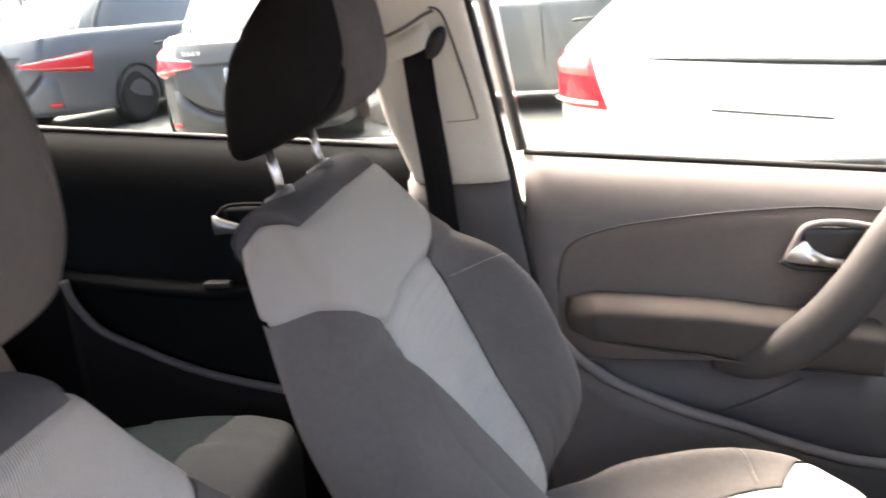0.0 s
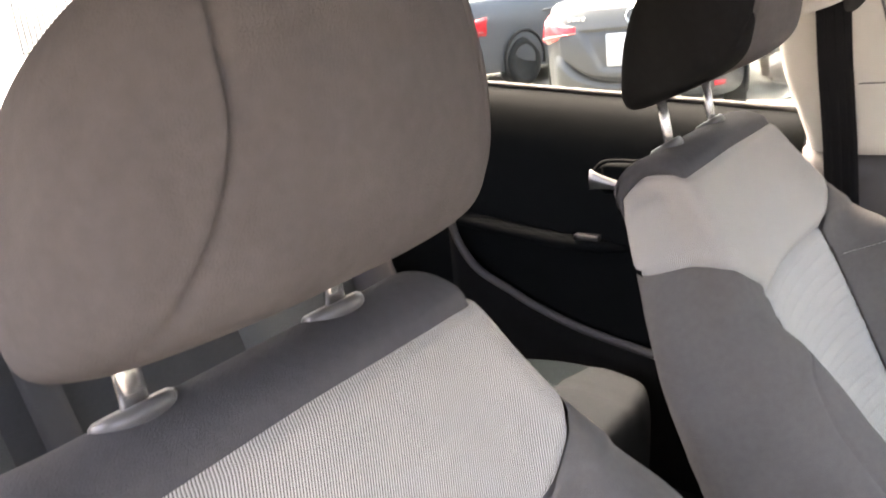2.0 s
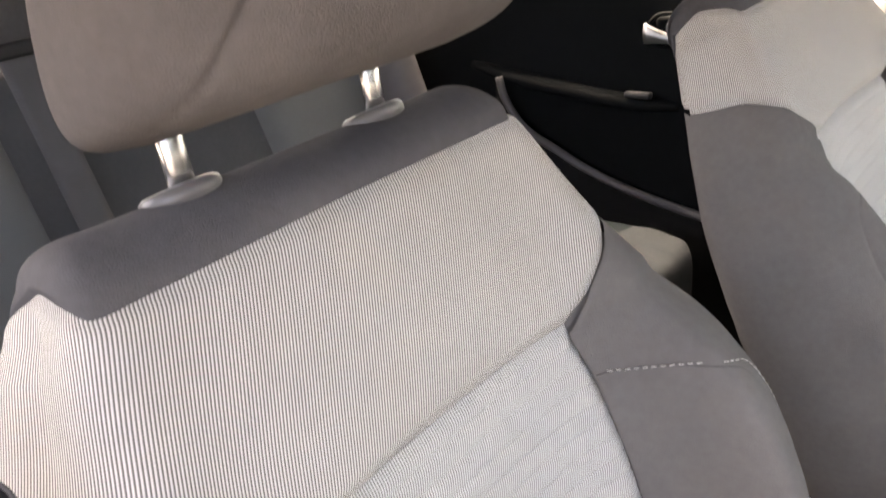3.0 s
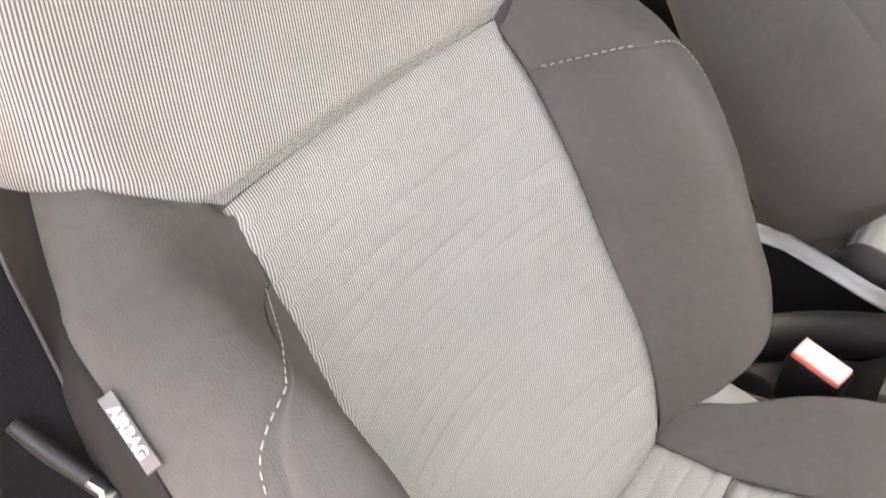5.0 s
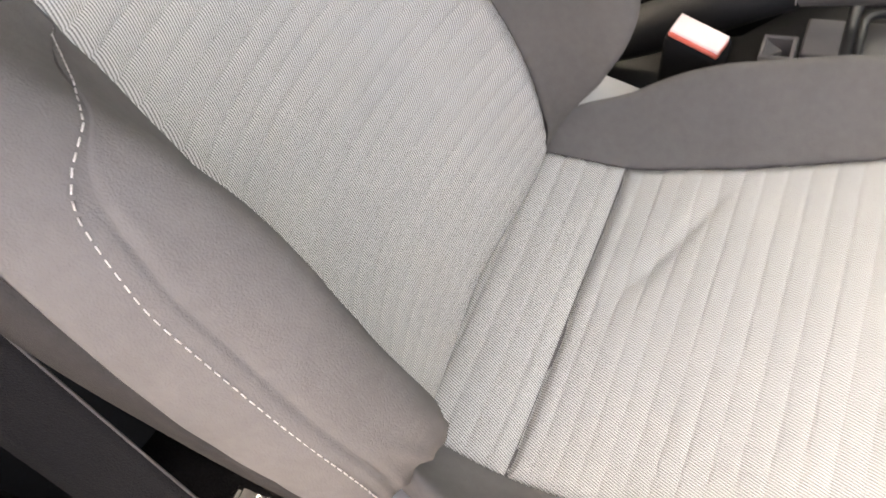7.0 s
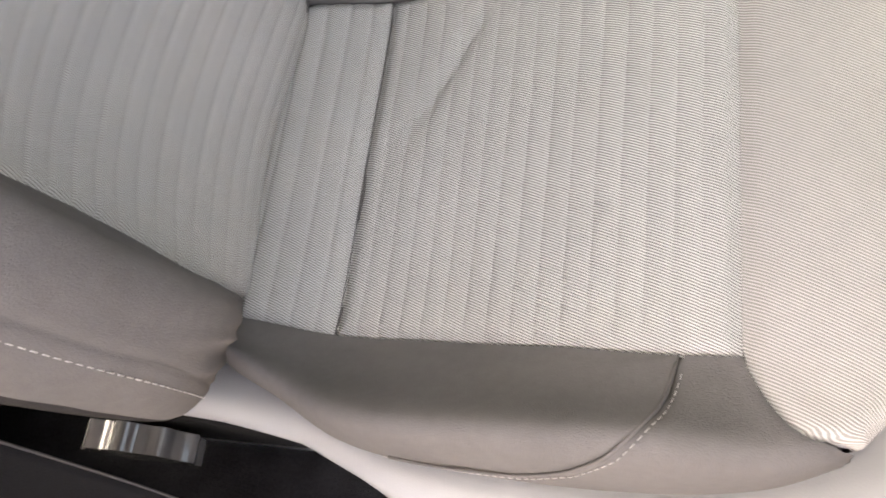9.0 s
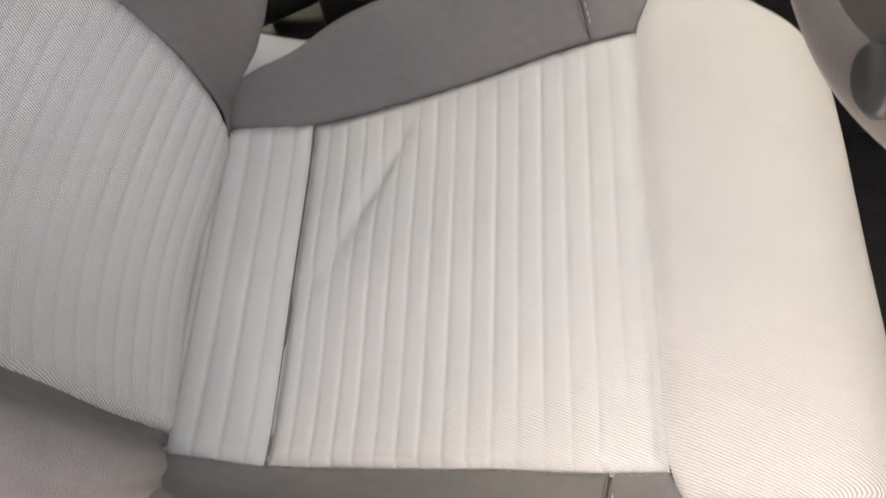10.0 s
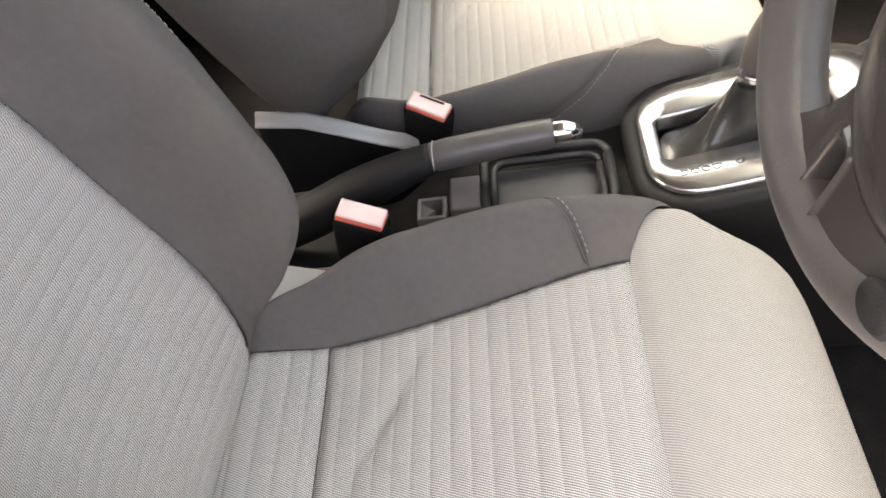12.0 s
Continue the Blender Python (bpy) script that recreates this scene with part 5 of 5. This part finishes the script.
def dash(a, b):
    y = -0.42 + 1.54 * a
    rows = [(0, 0.98, 0.34), (0.25, 0.86, 0.50), (0.45, 0.80, 0.66), (0.62, 0.78, 0.80), (0.74, 0.82, 0.90), (0.86, 0.95, 0.945), (1.0, 1.25, 0.93)]
    x, z = cat(rows, b)
    return Vector((x + 0.05 * abs((y - 0.35) / 0.77) ** 3, y, z + (0.05 * math.exp(-((y / 0.2) ** 2)) if b > 0.6 else 0)))


structure("dashboard", sheet(dash, 40, 36, 0.03, (1, 0, -0.2)), BLACK_MATT, "black plastic dashboard")
structure("firewall", box(1.20, 1.24, -0.45, 1.15, 0.24, 0.95, 0.01), BLACK_MATT, "black front bulkhead")
wsn = structure("windscreen", sheet(lambda a, b: Vector((1.24 - 0.74 * b, -0.36 + 1.42 * a, 0.95 + 0.37 * b)), 8, 8, 0.004, (1, 0, 1)), SCREEN_GLASS, "clear windscreen")
wsn.visible_shadow = False
for nm, yy in (("pillar_front_right", -0.40), ("pillar_front_left", 1.10)):
    structure(nm, tube([(1.2, yy, 0.93), (0.85, yy * 0.97 + 0.01, 1.13), (0.5, yy * 0.9 + 0.035, 1.31)], 0.035, 10), BEIGE, "beige windscreen pillar cover")
structure("door_front_right", moved(joined(box(-1.02, 0.0, -0.10, 0.0, 0.28, 0.98, 0.02), box(-1.0, -0.96, -0.08, -0.04, 0.98, 1.36, 0.01)), Matrix.Translation((0.88, -0.47, 0)) @ Matrix.Rotation(radians(55), 4, "Z")), TRIM_DARK, "driver's door standing open")

# ---------------------------------------------------------------- outside: street, parked cars, buildings
ASPHALT = mat("worn_grey_paving", (0.15, 0.142, 0.128), 0.9, var=0.2, scale=3, bump=0.5, bscale=60)
structure_ground = tagged(finish("ground", grid(lambda a, b: Vector((-400 + 800 * a, -400 + 800 * b, 0)), 8, 8), ASPHALT), "worn grey paving of the car park", "ground", kind="structure")
TYRE = mat("tyre_rubber", (0.02, 0.02, 0.02), 0.85)
WINDOW = mat("dark_car_glass", (0.06, 0.07, 0.075), 0.05, coat=1.0)
LAMP = mat("red_lamp_plastic", (0.62, 0.02, 0.03), 0.15, coat=0.6)
LAMP_PALE = mat("pale_lamp_plastic", (0.52, 0.13, 0.12), 0.15, coat=0.6)
LAMP_WHITE = mat("white_lamp_plastic", (0.85, 0.82, 0.8), 0.15, coat=0.6)
PLATE = mat("white_plate", (0.78, 0.78, 0.78), 0.5)
BAR = mat("red_print_bar", (0.6, 0.2, 0.2), 0.6)


def paint(name, col, metal=0.3):
    return mat(name, col, 0.42, metal, var=0.03, scale=4, coat=0.25)


def clamp01(v):
    return max(0.0, min(1.0, v))


LEVELS = [(0.20, 0.93), (0.26, 0.965), (0.36, 0.985), (0.50, 0.995), (0.62, 1.0), (0.74, 1.0), (0.84, 0.988), (0.92, 0.972), (0.965, 0.955), (0.99, 0.925)]


def parked_car(label, colour, x, y, turn, length=4.55, width=1.80, lamp_z=(0.80, 0.92), lamp_span=(0.33, 0.86), tall_lamp=False, sculpted=True, tall=1.0):
    car = thing("parked_car", label, "car", "parked cars", at=(x, y, 0))
    car.rotation_euler = (0, 0, radians(turn))
    hx, hy = length / 2, width / 2

    def ring(th, k, z, off=0.0):
        c, s = math.cos(th), math.sin(th)
        e = 2 / 4.6
        run = hx * k + off if sculpted else hx * k + off - hy * (1 - abs(c) ** e)
        return Vector((math.copysign(run * (abs(c) ** e if sculpted else 1.0), c) - (0.05 * (z - 0.62) if c > 0 else -0.10 * max(0.0, z - 0.62)), (hy * (k if z > 0.5 else 0.5 + 0.5 * k) * (1.0 if sculpted else 1 - 0.30 * clamp01((z - 0.772) / 0.20)) + off) * math.copysign(abs(s) ** e, s), z))

    def skin(th, z, off=0.0):
        return ring(th, cat(LEVELS, z)[0], z, off)

    def shell(a, b):
        th = 2 * math.pi * a
        if b < 0.8:
            z = 0.20 + 0.79 * b / 0.8
            return skin(th, z)
        t = (b - 0.8) / 0.2
        p = skin(th, 0.99)
        return Vector((p.x * (1 - t * 0.96), p.y * (1 - t * 0.96), 0.99 + 0.045 * math.sin(t * math.pi / 2)))
    part("body", grid(shell, 96, 40, closed=True), colour, car, "painted car body")

    def cabin(th, t, off=0.0):
        c, s = math.cos(th), math.sin(th)
        e = 2 / 4.0
        lx, ly = (hx * (0.66 - 0.27 * t**1.2) + off), (hy * (0.90 - 0.20 * t) + off)
        return Vector((-0.22 + lx * math.copysign(abs(c) ** e, c) - 0.05 * t, ly * math.copysign(abs(s) ** e, s), 0.97 + 0.40 * t))
    part("glasshouse", grid(lambda a, b: cabin(2 * math.pi * a, b), 72, 12, closed=True), WINDOW, car, "dark windows")

    def roof(a, b):
        p = cabin(2 * math.pi * a, 0.90, 0.006)
        q = cabin(2 * math.pi * a, 1.0, 0.004)
        if b < 0.3:
            return p.lerp(q, b / 0.3)
        t = (b - 0.3) / 0.7
        return Vector(((q.x + 0.27) * (1 - t) - 0.27, q.y * (1 - t), q.z + 0.05 * math.sin(t * math.pi / 2)))
    part("roof", grid(roof, 72, 14, closed=True), colour, car)
    for th0, th1 in ((0.27, 0.31), (0.72, 0.79), (1.22, 1.30)):
        for sg in (-1, 1):
            part("window_pillar", sheet(lambda a, b: cabin(sg * (math.pi * (0.5 + (th0 - 0.5)) if th0 < 1 else math.pi * (th0 - 0.5)) + sg * 0.09 * a, b, 0.006), 3, 10, 0.01, (0, -sg, 0)), colour, car)
    for sg in (-1, 1):
        lo = [cabin(sg * math.pi * (0.20 + 0.62 * k / 24), 0.05, 0.012) for k in range(25)]
        hi = [cabin(sg * math.pi * (0.20 + 0.62 * k / 24), 0.90, 0.012) for k in range(25)]
        part("window_chrome", joined(tube(lo, 0.012, 6, smooth=1), tube(hi, 0.010, 6, smooth=1), tube([lo[-1], cabin(sg * math.pi * 0.825, 0.5, 0.014), hi[-1]], 0.012, 6, smooth=3)), CHROME, car, "chrome window line")
        for xx in (-hx * 0.47, hx * 0.62):
            wheel = part("wheel", moved(disc_stack([(0.20, -0.10), (0.31, -0.10), (0.325, -0.06), (0.325, 0.06), (0.31, 0.10), (0.22, 0.105), (0.20, 0.09)], 36), Matrix.Translation((xx, sg * (hy - 0.11), 0.325)) @ Matrix.Rotation(radians(90), 4, "X")), TYRE, car, "black tyre")
            part("rim", moved(disc_stack([(0.20, -0.085), (0.21, 0.0), (0.20, 0.075), (0.06, 0.06), (0.03, 0.075)], 24), Matrix.Translation((xx, sg * (hy - 0.10), 0.325)) @ Matrix.Rotation(radians(-90 * sg), 4, "X")), SATIN, wheel, "alloy rim")
            part("wheel_arch", tube([(xx + 0.375 * math.cos(math.pi * k / 14 - 0.2), sg * (hy - 0.008), 0.345 + 0.375 * math.sin(math.pi * k / 14 - 0.2)) for k in range(18)], 0.022, 8, smooth=1), TYRE, car, "dark wheel arch lip")
        for xx in (-0.62, 0.42):
            part("door_handle", tube([(xx - 0.10, sg * (hy - 0.004), 0.80), (xx - 0.05, sg * (hy + 0.022), 0.805), (xx + 0.05, sg * (hy + 0.022), 0.81), (xx + 0.10, sg * (hy - 0.004), 0.81)], 0.014, 8), colour, car, "door handle")
        part("door_gap", tube([skin(sg * math.pi / 2, z, 0.001) + Vector((0.02, 0, 0)) for z in (0.3, 0.5, 0.7, 0.85, 0.95)], 0.005, 6), RUBBER, car)
        part("wing_mirror", tube([(0.62, sg * (hy - 0.04), 1.0), (0.60, sg * (hy + 0.05), 1.02), (0.58, sg * (hy + 0.16), 1.03)], [0.03, 0.06, 0.05], 12, 0.8), colour, car, "wing mirror")
        a0, a1 = lamp_span

        def lamp(a, b, k0=0.0, k1=1.0, off=0.050 if sculpted else 0.012):
            z0, z1 = lamp_z
            start = a0 + (0.12 * (k0 + (k1 - k0) * b) if tall_lamp else 0.0)
            th = math.pi - sg * (start + (a1 - start) * a)
            taper = 0.25 + 0.75 * a if not tall_lamp else 0.94 + 0.06 * a
            zz = z0 + (z1 - z0) * (k0 + (k1 - k0) * b)
            zz = (z0 + z1) / 2 + (zz - (z0 + z1) / 2) * taper 
            edge = min(a * 12, (1 - a) * 12, b * 6, (1 - b) * 6, 1.0)
            return skin(th, zz, off * edge)
        tl = part("tail_light", grid(lamp, 20, 10), LAMP, car, "red tail light")
        for k0, k1, m in ((0.55, 0.93, LAMP_PALE), (0.06, 0.17, LAMP_WHITE)) if tall_lamp else ((0.12, 0.30, LAMP_PALE),):
            part("lamp_band", grid(lambda a, b: lamp(0.05 + 0.9 * a, b, k0, k1, 0.055 if sculpted else 0.017), 16, 4), m, tl)
        part("rear_reflector", sheet(lambda a, b: skin(math.pi - sg * (0.42 + 0.16 * a), 0.300 + 0.04 * b, 0.052 if sculpted else 0.010), 6, 2, 0.008, (1, 0, 0)), LAMP, car)
    def rear(y, z, off=0.0):
        s = min(0.999, abs(y) / hy) ** 2.3
        return skin(math.pi - math.copysign(math.asin(s), y), z, off)

    def seam(y):
        return 0.375 + 0.23 * (abs(y) / 0.62) ** 3.2
    if sculpted:
        def lid(a, b):
            y = (2 * a - 1) * 0.66
            low = seam(y) + 0.004
            z = low + (0.965 - low) * b
            half = 0.27 + 0.16 * clamp01((z - 0.45) / 0.30)
            inside = clamp01((half - abs(y)) / 0.05) * clamp01((z - 0.455) / 0.045) * clamp01((0.785 - z) / 0.012)
            edge = clamp01(min(a, 1 - a) * 22) * clamp01(b * 16) * clamp01((1 - b) * 22)
            return rear(y, z, -0.006 + (0.006 + 0.036 * (1 - inside)) * edge)
        part("boot_lid", grid(lid, 66, 60), colour, car, "boot lid with a recess for the plate")

        def bumper(a, b):
            y = (2 * a - 1) * 0.74
            top = seam(min(abs(y), 0.63)) - 0.012
            z = 0.21 + (top - 0.21) * b
            edge = clamp01(min(a, 1 - a) * 10) * clamp01((1 - b) * 4) * clamp01(b * 8)
            return rear(y, z, -0.004 + 0.045 * math.sin(edge * math.pi / 2))
        part("bumper", grid(bumper, 48, 24), colour, car)
        part("boot_line", tube([rear(-0.62 + 1.24 * k / 24, seam(-0.62 + 1.24 * k / 24) - 0.004, 0.002) for k in range(25)], 0.006, 6, smooth=1), RUBBER, car)
        part("number_plate", sheet(lambda a, b: rear(0, 0.50 + 0.25 * b, 0.014) + Vector((0, -0.22 + 0.44 * a, 0)), 2, 2, 0.006, (1, 0, 0)), PLATE, car, "white plate with a plain bar")
        part("plate_bar", sheet(lambda a, b: rear(0, 0.59 + 0.08 * b, 0.019) + Vector((0, -0.05 + 0.09 * a, 0)), 2, 2, 0.003, (1, 0, 0)), BAR, car)
        badge = [rear(0, 0.87 + 0.055 * math.sin(k * math.pi / 12), 0.046) + Vector((0, 0.055 * math.cos(k * math.pi / 12), 0)) for k in range(25)]
        part("round_badge", tube(badge, 0.007, 6, smooth=1), CHROME, car, "plain round metal badge")
        for k in range(4):
            at = rear(0.40 + 0.04 * k, 0.868, 0.036)
            part("badge_bar", box(at.x - 0.012, at.x + 0.01, at.y - 0.013, at.y + 0.013, at.z - 0.014, at.z + 0.014, 0.002), CHROME, car)
    else:
        part("boot_line", tube([rear(-0.50 + 0.84 * k / 14, 0.758, 0.001) for k in range(15)], [0.002 + 0.006 * clamp01((14 - k) / 8) for k in range(15)], 6, smooth=1), RUBBER, car)
        part("boot_line", tube([rear(-0.36 + 0.42 * k / 8, 0.628, 0.001) for k in range(9)], 0.0025, 6, smooth=1), RUBBER, car)
    part("bumper_trim", tube([skin(math.pi - 0.60 + 1.2 * k / 12, 0.30, 0.004) for k in range(13)], 0.014, 6, smooth=1), RUBBER, car)
    if tall != 1.0:
        for piece in car.children_recursive:
            if not piece.name.startswith(("wheel", "rim")):
                piece.data.transform(Matrix.Diagonal((1, 1, tall, 1)))
    return car


parked_car("mid-grey metallic saloon with red tail lights", paint("grey_metallic_paint", (0.098, 0.097, 0.097)), -3.22, 8.36, 106, lamp_z=(0.66, 0.92), lamp_span=(0.17, 0.90), tall=1.08)
parked_car("dark blue-grey coupe with wide red tail lights", paint("blue_grey_paint", (0.125, 0.132, 0.146)), -5.97, 10.30, 78, 4.7, 1.86, lamp_z=(0.60, 0.80), lamp_span=(0.10, 1.05), tall=1.17)
parked_car("pale olive-grey estate car parked further off", paint("olive_grey_paint", (0.20, 0.20, 0.185)), -0.30, 9.16, 0, 4.1, 1.76, tall=1.15)
parked_car("white hatchback with upright red tail lights", paint("white_paint", (0.82, 0.82, 0.81), 0.0), 2.157, 4.403, 49.5, 4.7, 2.05, (0.600, 0.770), (0.21, 0.85), True, False, 1.30)

PLASTER = mat("pale_plaster", (0.72, 0.69, 0.64), 0.9, var=0.12, scale=2, bump=0.3, bscale=30)


def slatted_house(x, y, turn, wide, high, label):
    h = thing("building", label, "building", "buildings", at=(x, y, 0))
    h.rotation_euler = (0, 0, radians(turn))
    part("wall", box(0, 6, -wide / 2, wide / 2, 0, high, 0.03), PLASTER, h)
    part("cornice", box(-0.15, 6, -wide / 2 - 0.1, wide / 2 + 0.1, high - 0.25, high, 0.03), PLASTER, h)
    n = int(wide / 2.4)
    for j in range(max(1, int(high / 3))):
        for k in range(n):
            yy = -wide / 2 + 1.2 + 2.4 * k
            z0 = 0.9 + 3 * j
            w = part("window", box(-0.03, 0.02, yy - 0.8, yy + 0.8, z0, z0 + 1.5, 0.01), WINDOW, h, "shuttered window")
            for i in range(11):
                part("slat", box(-0.07, -0.035, yy - 0.78 + 0.15 * i, yy - 0.70 + 0.15 * i, z0 + 0.03, z0 + 1.47, 0.008, 1), PLASTER, w)
    return h


slatted_house(-15.0, 5.0, 200, 20, 4.0, "pale plastered building with vertical window slats")
slatted_house(0.0, 21.0, 90, 40, 4.2, "pale plastered building behind the parked cars")
